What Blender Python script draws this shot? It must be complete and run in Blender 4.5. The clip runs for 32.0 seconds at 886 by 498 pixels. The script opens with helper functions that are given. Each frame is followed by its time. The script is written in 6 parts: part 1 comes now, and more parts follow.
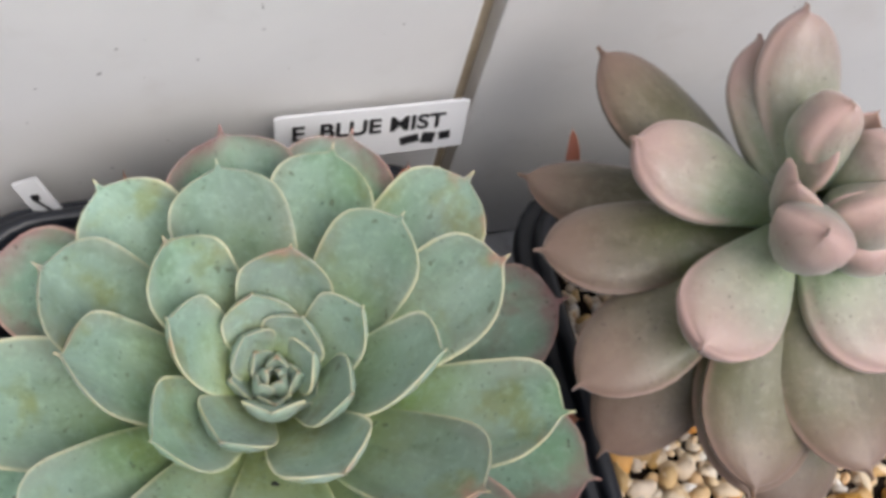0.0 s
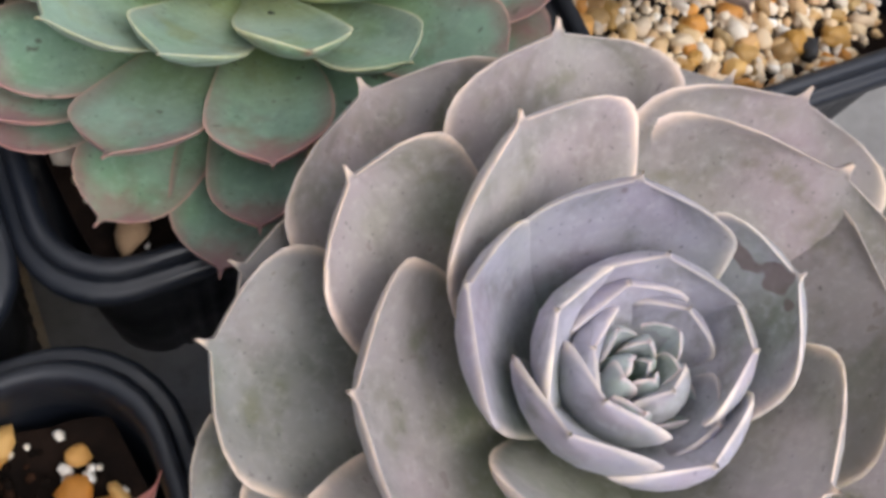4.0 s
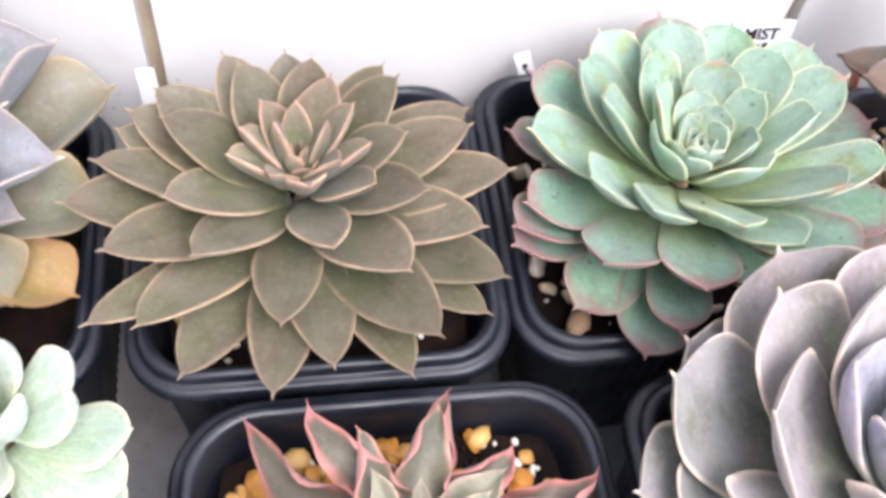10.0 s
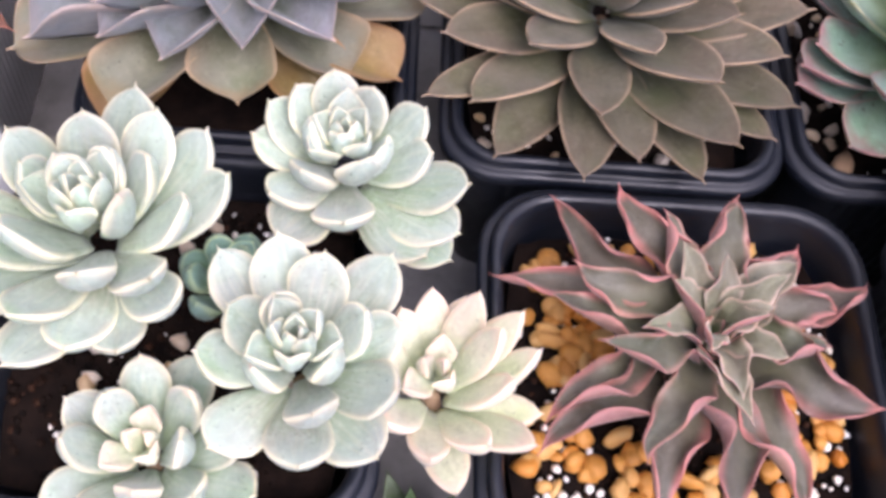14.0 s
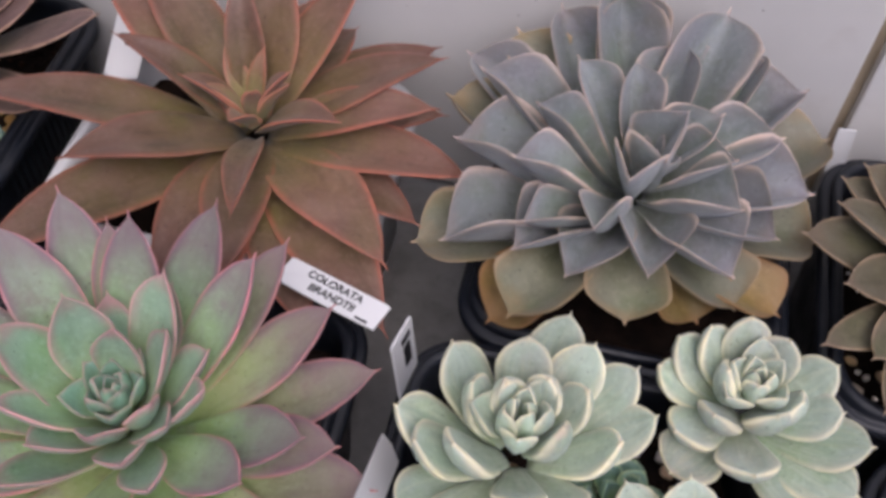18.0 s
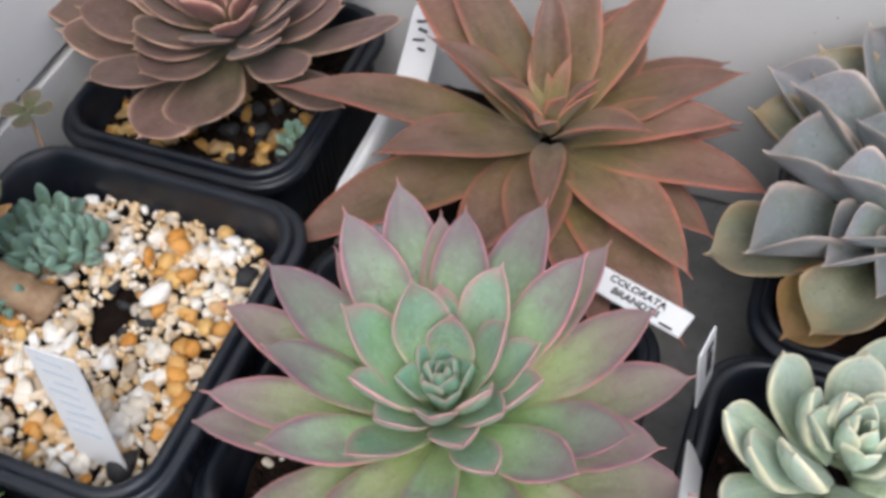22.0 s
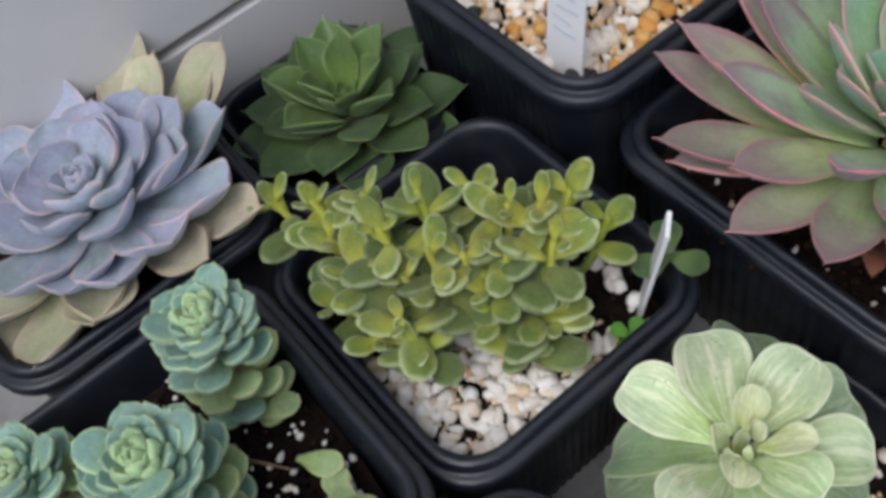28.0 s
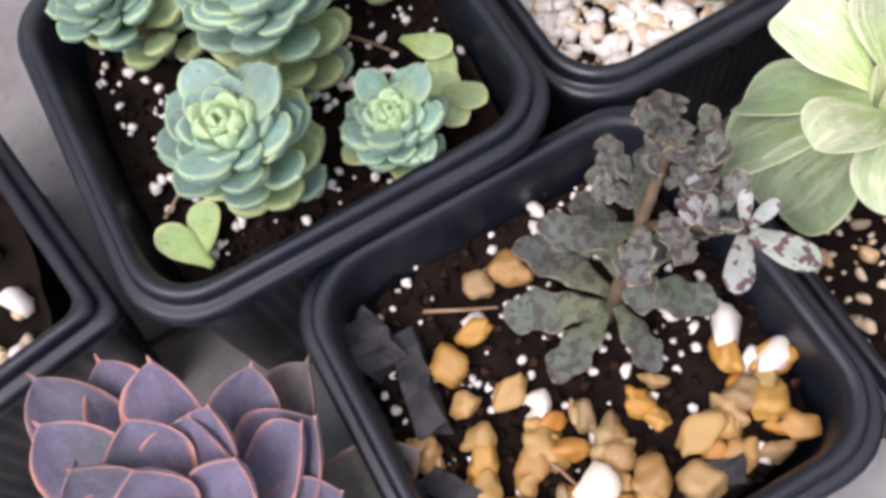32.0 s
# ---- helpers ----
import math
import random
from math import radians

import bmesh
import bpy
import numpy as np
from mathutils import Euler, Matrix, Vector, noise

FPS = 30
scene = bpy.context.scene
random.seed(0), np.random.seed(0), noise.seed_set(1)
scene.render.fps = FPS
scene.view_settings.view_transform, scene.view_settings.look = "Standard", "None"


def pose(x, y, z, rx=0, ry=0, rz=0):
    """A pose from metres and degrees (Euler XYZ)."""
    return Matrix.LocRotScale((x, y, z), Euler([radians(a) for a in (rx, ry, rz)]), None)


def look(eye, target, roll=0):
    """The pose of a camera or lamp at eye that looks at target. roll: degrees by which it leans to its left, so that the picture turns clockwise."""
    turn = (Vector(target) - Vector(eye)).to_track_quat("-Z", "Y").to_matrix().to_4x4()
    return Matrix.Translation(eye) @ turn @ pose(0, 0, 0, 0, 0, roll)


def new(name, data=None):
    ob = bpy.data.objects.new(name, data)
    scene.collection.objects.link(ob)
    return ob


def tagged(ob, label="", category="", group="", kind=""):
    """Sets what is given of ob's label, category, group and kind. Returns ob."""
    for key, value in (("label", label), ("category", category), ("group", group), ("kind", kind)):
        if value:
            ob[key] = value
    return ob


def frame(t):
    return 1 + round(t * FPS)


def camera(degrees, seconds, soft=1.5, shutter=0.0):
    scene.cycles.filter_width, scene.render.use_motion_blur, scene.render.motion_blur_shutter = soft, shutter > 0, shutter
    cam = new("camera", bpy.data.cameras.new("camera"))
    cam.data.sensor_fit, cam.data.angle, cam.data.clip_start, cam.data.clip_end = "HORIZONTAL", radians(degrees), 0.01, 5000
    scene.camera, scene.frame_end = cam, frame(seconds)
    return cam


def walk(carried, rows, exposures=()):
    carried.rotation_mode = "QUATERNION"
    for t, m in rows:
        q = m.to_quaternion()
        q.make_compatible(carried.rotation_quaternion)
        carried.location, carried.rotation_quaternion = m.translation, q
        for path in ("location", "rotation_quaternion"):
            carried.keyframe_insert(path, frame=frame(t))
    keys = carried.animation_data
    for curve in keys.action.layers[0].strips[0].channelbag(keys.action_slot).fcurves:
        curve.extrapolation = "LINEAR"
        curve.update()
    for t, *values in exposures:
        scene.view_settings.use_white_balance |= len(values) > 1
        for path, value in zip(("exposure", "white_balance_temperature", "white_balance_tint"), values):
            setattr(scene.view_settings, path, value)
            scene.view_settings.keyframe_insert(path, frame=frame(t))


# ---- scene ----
cam = camera(48.45, 32.0, 3.65)
PATH = [
    (0, (0.0160, 0.1283, 0.2505), (0.0750, 0.2199, 0.0255), 21.42),
    (0.5, (0.0073, 0.1228, 0.2470), (0.0654, 0.2115, 0.0206), 21.82),
    (1, (0.0002, 0.1159, 0.2433), (0.0574, 0.1990, 0.0146), 21.38),
    (1.5, (-0.0050, 0.1063, 0.2417), (0.0534, 0.1847, 0.0116), 21.60),
    (2, (-0.0049, 0.0988, 0.2395), (0.0543, 0.1718, 0.0078), 21.72),
    (2.5, (-0.0089, 0.0956, 0.2373), (0.0510, 0.1670, 0.0053), 21.85),
    (3, (-0.0085, 0.0893, 0.2334), (0.0576, 0.1562, 0.0017), 23.67),
    (3.5, (-0.0101, 0.0780, 0.2329), (0.0619, 0.1430, 0.0025), 25.26),
    (5.5, (-0.0148, 0.0222, 0.2437), (0.0270, 0.1147, 0.0153), 14.51),
    (6, (-0.0263, 0.0159, 0.2448), (0.0057, 0.1120, 0.0162), 11.45),
    (6.5, (-0.0362, 0.0163, 0.2458), (-0.0130, 0.1132, 0.0166), 9.67),
    (7, (-0.0601, 0.0060, 0.2424), (-0.0422, 0.1114, 0.0164), 9.95),
    (7.5, (-0.0678, 0.0044, 0.2543), (-0.0617, 0.1104, 0.0280), 6.15),
    (8, (-0.0884, 0.0087, 0.2618), (-0.0784, 0.1190, 0.0377), 5.31),
    (8.5, (-0.0950, 0.0167, 0.2714), (-0.0776, 0.1288, 0.0486), 7.65),
    (9, (-0.0929, 0.0216, 0.2787), (-0.0673, 0.1381, 0.0590), 9.20),
    (9.5, (-0.0835, 0.0226, 0.2877), (-0.0476, 0.1470, 0.0738), 9.96),
    (10, (-0.0854, 0.0158, 0.2950), (-0.0502, 0.1490, 0.0864), 8.96),
    (10.5, (-0.0736, 0.0057, 0.2944), (-0.0374, 0.1332, 0.0825), 9.09),
    (11, (-0.0630, -0.0017, 0.2954), (-0.0201, 0.1158, 0.0789), 11.34),
    (11.5, (-0.0732, -0.0053, 0.2913), (-0.0255, 0.1021, 0.0707), 15.62),
    (12, (-0.0896, -0.0081, 0.2912), (-0.0490, 0.0987, 0.0689), 15.05),
    (12.5, (-0.1048, -0.0147, 0.2917), (-0.0703, 0.0938, 0.0691), 14.00),
    (13, (-0.1169, -0.0193, 0.2941), (-0.0896, 0.0921, 0.0720), 12.08),
    (13.5, (-0.1326, -0.0234, 0.2952), (-0.1110, 0.0918, 0.0743), 10.55),
    (14, (-0.1442, -0.0259, 0.2949), (-0.1299, 0.0941, 0.0760), 9.54),
    (14.5, (-0.1547, -0.0241, 0.2961), (-0.1473, 0.0965, 0.0771), 7.84),
    (15, (-0.1637, -0.0214, 0.3000), (-0.1638, 0.1020, 0.0826), 6.39),
    (15.5, (-0.1685, -0.0182, 0.3040), (-0.1723, 0.1105, 0.0897), 5.42),
    (17.5, (-0.1962, -0.0181, 0.3070), (-0.2189, 0.1234, 0.1022), 2.93),
    (18, (-0.2069, -0.0153, 0.3103), (-0.2372, 0.1264, 0.1066), 1.34),
    (18.5, (-0.2182, -0.0160, 0.3136), (-0.2547, 0.1271, 0.1119), 1.01),
    (19, (-0.2251, -0.0166, 0.3172), (-0.2694, 0.1261, 0.1168), -0.84),
    (19.5, (-0.2348, -0.0168, 0.3181), (-0.2857, 0.1258, 0.1191), -2.43),
    (20, (-0.2398, -0.0139, 0.3193), (-0.2942, 0.1310, 0.1230), -2.60),
    (20.5, (-0.2449, -0.0172, 0.3182), (-0.3013, 0.1285, 0.1231), -2.85),
    (21, (-0.2487, -0.0222, 0.3188), (-0.3092, 0.1196, 0.1219), -4.42),
    (21.5, (-0.2477, -0.0296, 0.3157), (-0.3110, 0.1096, 0.1180), -5.27),
    (22, (-0.2480, -0.0351, 0.3139), (-0.3134, 0.0999, 0.1138), -6.21),
    (22.5, (-0.2522, -0.0413, 0.3145), (-0.3222, 0.0888, 0.1128), -8.04),
    (23, (-0.2561, -0.0475, 0.3145), (-0.3318, 0.0784, 0.1122), -9.85),
    (23.5, (-0.2601, -0.0517, 0.3140), (-0.3429, 0.0712, 0.1127), -10.78),
    (24, (-0.2656, -0.0596, 0.3134), (-0.3550, 0.0584, 0.1120), -12.32),
    (24.5, (-0.2650, -0.0649, 0.3091), (-0.3551, 0.0492, 0.1057), -12.97),
    (26.5, (-0.2328, -0.0869, 0.3046), (-0.3580, 0.0014, 0.1071), -16.54),
    (27, (-0.2293, -0.0940, 0.3025), (-0.3598, -0.0134, 0.1051), -16.40),
    (27.5, (-0.2288, -0.1009, 0.2983), (-0.3600, -0.0272, 0.0988), -15.40),
    (28, (-0.2255, -0.1038, 0.2914), (-0.3553, -0.0390, 0.0878), -15.45),
    (28.5, (-0.2219, -0.1053, 0.2845), (-0.3467, -0.0442, 0.0766), -14.58),
    (29, (-0.2206, -0.1113, 0.2781), (-0.3424, -0.0593, 0.0661), -16.22),
    (29.5, (-0.2168, -0.1164, 0.2751), (-0.3397, -0.0746, 0.0615), -17.43),
    (30, (-0.2140, -0.1163, 0.2707), (-0.3365, -0.0826, 0.0554), -18.33),
    (30.5, (-0.2143, -0.1180, 0.2627), (-0.3312, -0.0867, 0.0439), -18.91),
    (31, (-0.2135, -0.1265, 0.2554), (-0.3192, -0.1004, 0.0304), -18.62),
    (31.5, (-0.2134, -0.1318, 0.2527), (-0.3122, -0.1047, 0.0247), -16.04),
    (32, (-0.2154, -0.1358, 0.2524), (-0.3132, -0.1112, 0.0236), -15.83),
]
EXPOSURES = [(t, stops, kelvin, tint) for t, stops, kelvin, tint in (
    (0, 0.42, 6300, 11), (1, 0.8, 6250, 12.5), (2, 0.92, 6050, 13), (3, 0.67, 6050, 11), (5.5, 0.4, 6600, 10.5), (6, 0.4, 6600, 10.5), (7, 1.58, 5900, 12.5), (8, 1.28, 5850, 19), (9, 1.45, 5850, 24), (10, 1.56, 6000, 15.5),
    (11, 0.5, 5850, 13), (12, 1.26, 5850, 16.5), (13, 1.1, 5900, 25), (14, 0.97, 5950, 29), (15, 0.07, 6050, 27), (17.5, 0.05, 6150, 20), (18, 0.1, 6150, 22), (19, 0.35, 6150, 13), (20, 1.1, 6130, 12), (21, 0.62, 6000, 9.5),
    (22, 0.42, 6030, 10), (23, 0.4, 6100, 12.5), (24, 0.17, 6000, 13.5), (26.5, 0.95, 6050, 13), (27, 0.93, 6000, 13.5), (28, 0.1, 5950, 12), (29, 0, 6050, 29), (29.5, 0.7, 6150, 25), (30, 1.05, 6100, 29), (31, 1.5, 6150, 27),
    (31.5, 1, 6150, 24), (32, 0.84, 6250, 22))]
walk(cam, [(t, look(eye, target, roll)) for t, eye, target, roll in PATH], EXPOSURES)

# ---------------------------------------------------------------- light
world = bpy.data.worlds.new("sky")
scene.world = world
world.use_nodes = True
wn = world.node_tree
sky = wn.nodes.new("ShaderNodeTexSky")
sky.sky_type, sky.sun_disc = "NISHITA", False
sky.sun_elevation, sky.sun_rotation = radians(58), radians(154)
sky.air_density, sky.dust_density = 1.0, 3.0
wn.links.new(sky.outputs[0], wn.nodes["Background"].inputs[0])
wn.nodes["Background"].inputs[1].default_value = 0.15
sun_data = bpy.data.lights.new("sun", "SUN")
sun_data.energy, sun_data.angle, sun_data.color = 1.5, radians(44), (1.0, 0.96, 0.9)
sun = new("sun", sun_data)
sun.matrix_world = look((0.55, -1.12, 2.00), (0, 0, 0))


# ---------------------------------------------------------------- node helpers
def material(name):
    m = bpy.data.materials.new(name)
    m.use_nodes = True
    nt = m.node_tree
    return m, nt, nt.nodes["Principled BSDF"]


def node(nt, kind, **props):
    n = nt.nodes.new(kind)
    for k, v in props.items():
        if k == "operation":
            n.operation = v
        elif k == "blend":
            n.blend_type = v
        elif k == "dtype":
            n.data_type = v
    return n


def rgba(c):
    return (c[0], c[1], c[2], 1.0)


def noise_node(nt, scale, detail=3.0, rough=0.55, vector=None):
    n = nt.nodes.new("ShaderNodeTexNoise")
    n.inputs["Scale"].default_value = scale
    n.inputs["Detail"].default_value = detail
    n.inputs["Roughness"].default_value = rough
    if vector is not None:
        nt.links.new(vector, n.inputs["Vector"])
    return n.outputs["Fac"]


def ramp(nt, fac, lo, hi, a=0.0, b=1.0):
    n = nt.nodes.new("ShaderNodeMapRange")
    n.inputs[1].default_value, n.inputs[2].default_value = lo, hi
    n.inputs[3].default_value, n.inputs[4].default_value = a, b
    n.interpolation_type = "SMOOTHSTEP"
    nt.links.new(fac, n.inputs[0])
    return n.outputs[0]


def mix(nt, fac, a, b, blend="MIX"):
    n = nt.nodes.new("ShaderNodeMix")
    n.data_type, n.blend_type = "RGBA", blend
    if isinstance(fac, (int, float)):
        n.inputs[0].default_value = fac
    else:
        nt.links.new(fac, n.inputs[0])
    for k, v in ((6, a), (7, b)):
        if isinstance(v, tuple):
            n.inputs[k].default_value = rgba(v)
        else:
            nt.links.new(v, n.inputs[k])
    return n.outputs[2]


def maths(nt, op, a, b=None):
    n = nt.nodes.new("ShaderNodeMath")
    n.operation = op
    for k, v in ((0, a), (1, b)):
        if v is None:
            continue
        if isinstance(v, (int, float)):
            n.inputs[k].default_value = v
        else:
            nt.links.new(v, n.inputs[k])
    return n.outputs[0]


def bump(nt, bsdf, height, strength, distance):
    n = nt.nodes.new("ShaderNodeBump")
    n.inputs["Strength"].default_value, n.inputs["Distance"].default_value = strength, distance
    nt.links.new(height, n.inputs["Height"])
    nt.links.new(n.outputs[0], bsdf.inputs["Normal"])


def leaf_material(name, core, blade, tip, margin, margin_width=0.06, tip_from=0.75, edge_tip=0.5,
                  mottle=(0.2, 0.3, 0.2), mottle_amount=0.25, rough=0.5, stripes=None, bloom=0.25, spots=None, flesh=0.22, smudge=0.42):
    """A succulent leaf: colour runs from the core along the blade to the tip, with a margin of its own, blotches and a waxy bloom."""
    m, nt, bsdf = material(name)
    uv = nt.nodes.new("ShaderNodeUVMap")
    uv.uv_map = "leaf"
    sep = nt.nodes.new("ShaderNodeSeparateXYZ")
    nt.links.new(uv.outputs[0], sep.inputs[0])
    u, v = sep.outputs[0], sep.outputs[1]
    tex = nt.nodes.new("ShaderNodeTexCoord").outputs["Object"]
    info = nt.nodes.new("ShaderNodeObjectInfo").outputs["Random"]
    big = noise_node(nt, 90, 3, 0.6, tex)
    fine = noise_node(nt, 600, 3, 0.6, tex)
    along = maths(nt, "ADD", v, maths(nt, "MULTIPLY", maths(nt, "SUBTRACT", big, 0.5), 0.35))
    col = mix(nt, ramp(nt, along, 0.2, 0.78), core, blade)
    if stripes:
        comb = nt.nodes.new("ShaderNodeCombineXYZ")
        nt.links.new(maths(nt, "MULTIPLY", u, 9.0), comb.inputs[0])
        nt.links.new(maths(nt, "MULTIPLY", v, 1.2), comb.inputs[1])
        nt.links.new(maths(nt, "MULTIPLY", info, 20.0), comb.inputs[2])
        st = noise_node(nt, 1.6, 3, 0.6, comb.outputs[0])
        col = mix(nt, maths(nt, "MULTIPLY", ramp(nt, st, 0.47, 0.62), 0.8), col, stripes)
    col = mix(nt, maths(nt, "MULTIPLY", ramp(nt, big, 0.52, 0.72), mottle_amount), col, mottle)
    flow = nt.nodes.new("ShaderNodeCombineXYZ")
    nt.links.new(maths(nt, "ADD", maths(nt, "MULTIPLY", u, 2.4), maths(nt, "MULTIPLY", info, 37.0)), flow.inputs[0])
    nt.links.new(maths(nt, "MULTIPLY", v, 1.7), flow.inputs[1])
    streak = noise_node(nt, 1.5, 5, 0.62, flow.outputs[0])
    patch = noise_node(nt, 55, 5, 0.62, tex)
    drift = noise_node(nt, 38, 2, 0.5, tex)
    col = mix(nt, ramp(nt, drift, 0.50, 0.68, 0.0, 0.7), col, mix(nt, 1.0, col, (0.84, 1.0, 0.72), "MULTIPLY"))
    col = mix(nt, ramp(nt, drift, 0.50, 0.32, 0.0, 0.6), col, mix(nt, 1.0, col, (1.12, 0.94, 1.05), "MULTIPLY"))
    worn = mix(nt, 1.0, col, (0.44, 0.48, 0.36), "MULTIPLY")
    milky = mix(nt, 0.7, col, tuple(min(1, c * 1.45 + 0.05) for c in blade))
    col = mix(nt, maths(nt, "MULTIPLY", ramp(nt, streak, 0.44, 0.72), smudge), col, worn)
    col = mix(nt, maths(nt, "MULTIPLY", ramp(nt, patch, 0.42, 0.72), 0.5), col, milky)
    col = mix(nt, maths(nt, "MULTIPLY", ramp(nt, noise_node(nt, 1100, 1, 0.4, tex), 0.70, 0.76), 0.6), col, tuple(c * 0.3 for c in blade))
    col = mix(nt, maths(nt, "MULTIPLY", ramp(nt, fine, 0.48, 0.72), 0.24), col, tuple(min(1, c * 1.6 + 0.05) for c in blade))
    side = maths(nt, "ABSOLUTE", maths(nt, "SUBTRACT", maths(nt, "MULTIPLY", u, 2.0), 1.0))
    wob = maths(nt, "ADD", side, maths(nt, "MULTIPLY", maths(nt, "SUBTRACT", big, 0.5), 0.25))
    col = mix(nt, maths(nt, "MULTIPLY", ramp(nt, along, tip_from, 1.02), 0.85), col, tip)
    if edge_tip > 0:
        col = mix(nt, maths(nt, "MULTIPLY", maths(nt, "MULTIPLY", ramp(nt, wob, 0.55, 0.98), ramp(nt, v, 0.35, 0.8)), edge_tip), col, tip)
    edge = maths(nt, "MULTIPLY", ramp(nt, maths(nt, "ADD", side, maths(nt, "MULTIPLY", maths(nt, "SUBTRACT", streak, 0.5), margin_width * 1.5)), 1.0 - margin_width * 3.6, 1.0 - margin_width * 0.2), ramp(nt, v, 0.12, 0.4))
    edge = maths(nt, "MULTIPLY", maths(nt, "POWER", edge, 1.8), ramp(nt, noise_node(nt, 140, 4, 0.6, tex), 0.30, 0.62, 0.35, 1.0))
    edge = maths(nt, "MAXIMUM", edge, ramp(nt, v, 1.0 - margin_width * 0.9, 1.0 - margin_width * 0.3))
    col = mix(nt, maths(nt, "MULTIPLY", edge, maths(nt, "ADD", maths(nt, "MULTIPLY", info, 0.35), 0.48)), col, margin)
    if spots:
        pick = ramp(nt, noise_node(nt, spots[1], 2, 0.5, tex), spots[2], spots[2] + 0.03)
        col = mix(nt, maths(nt, "MULTIPLY", pick, spots[3]), col, spots[0])
    hsv = nt.nodes.new("ShaderNodeHueSaturation")
    nt.links.new(maths(nt, "ADD", maths(nt, "MULTIPLY", info, 0.3), 0.85), hsv.inputs["Value"])
    nt.links.new(col, hsv.inputs["Color"])
    nt.links.new(hsv.outputs[0], bsdf.inputs["Base Color"])
    nt.links.new(ramp(nt, big, 0.3, 0.7, rough - 0.08, rough + 0.12), bsdf.inputs["Roughness"])
    bsdf.inputs["Specular IOR Level"].default_value = 0.35
    bsdf.inputs["Subsurface Weight"].default_value = flesh
    bsdf.inputs["Subsurface Radius"].default_value = (1.0, 0.9, 0.5)
    bsdf.inputs["Subsurface Scale"].default_value = 0.0022
    bsdf.inputs["Sheen Weight"].default_value = bloom * 0.45
    bsdf.inputs["Sheen Roughness"].default_value = 0.5
    bsdf.inputs["Sheen Tint"].default_value = (0.9, 0.95, 1.0, 1)
    bump(nt, bsdf, maths(nt, "ADD", maths(nt, "MULTIPLY", fine, 0.4), streak), 0.25, 0.0012)
    return m


def plastic(name, c, rough=0.4, dust=0.15):
    m, nt, bsdf = material(name)
    tex = nt.nodes.new("ShaderNodeTexCoord").outputs["Object"]
    a = noise_node(nt, 45, 4, 0.6, tex)
    b = noise_node(nt, 900, 2, 0.6, tex)
    col = mix(nt, maths(nt, "MULTIPLY", ramp(nt, a, 0.5, 0.75), dust), c, tuple(min(1, v + 0.12) for v in c))
    nt.links.new(col, bsdf.inputs["Base Color"])
    nt.links.new(ramp(nt, a, 0.3, 0.75, rough - 0.08, rough + 0.2), bsdf.inputs["Roughness"])
    bump(nt, bsdf, b, 0.08, 0.0004)
    return m


def mineral(name, cols, rough=0.55, scale=160, grain=0.3, gloss=0.5):
    """Pebbles: each piece picks its own tone between the given colours."""
    m, nt, bsdf = material(name)
    bsdf.inputs["Specular IOR Level"].default_value = gloss
    info = nt.nodes.new("ShaderNodeObjectInfo").outputs["Random"]
    isl = nt.nodes.new("ShaderNodeNewGeometry").outputs["Random Per Island"]
    pick = maths(nt, "FRACT", maths(nt, "ADD", info, isl))
    tex = nt.nodes.new("ShaderNodeTexCoord").outputs["Object"]
    big = noise_node(nt, scale, 4, 0.65, tex)
    cr = nt.nodes.new("ShaderNodeValToRGB")
    cr.color_ramp.interpolation = "LINEAR"
    while len(cr.color_ramp.elements) < len(cols):
        cr.color_ramp.elements.new(0.5)
    for i, c in enumerate(cols):
        cr.color_ramp.elements[i].position = i / (len(cols) - 1)
        cr.color_ramp.elements[i].color = rgba(c)
    nt.links.new(pick, cr.inputs[0])
    dark = mix(nt, 1.0, cr.outputs[0], (0.55, 0.45, 0.35), "MULTIPLY")
    col = mix(nt, maths(nt, "MULTIPLY", ramp(nt, big, 0.45, 0.75), grain * 2), cr.outputs[0], dark)
    nt.links.new(col, bsdf.inputs["Base Color"])
    bsdf.inputs["Roughness"].default_value = rough
    bump(nt, bsdf, noise_node(nt, scale * 4, 4, 0.6, tex), 0.3, 0.0006)
    return m


BLACK = plastic("black_plastic", (0.007, 0.0095, 0.0155), 0.40, 0.10)
WHITE_PLASTIC = plastic("white_plastic", (0.72, 0.73, 0.74), 0.45, 0.1)
FADED_INK = plastic("faded_ink", (0.54, 0.6, 0.66), 0.6, 0.0)
INK = plastic("ink", (0.01, 0.01, 0.012), 0.6, 0.0)


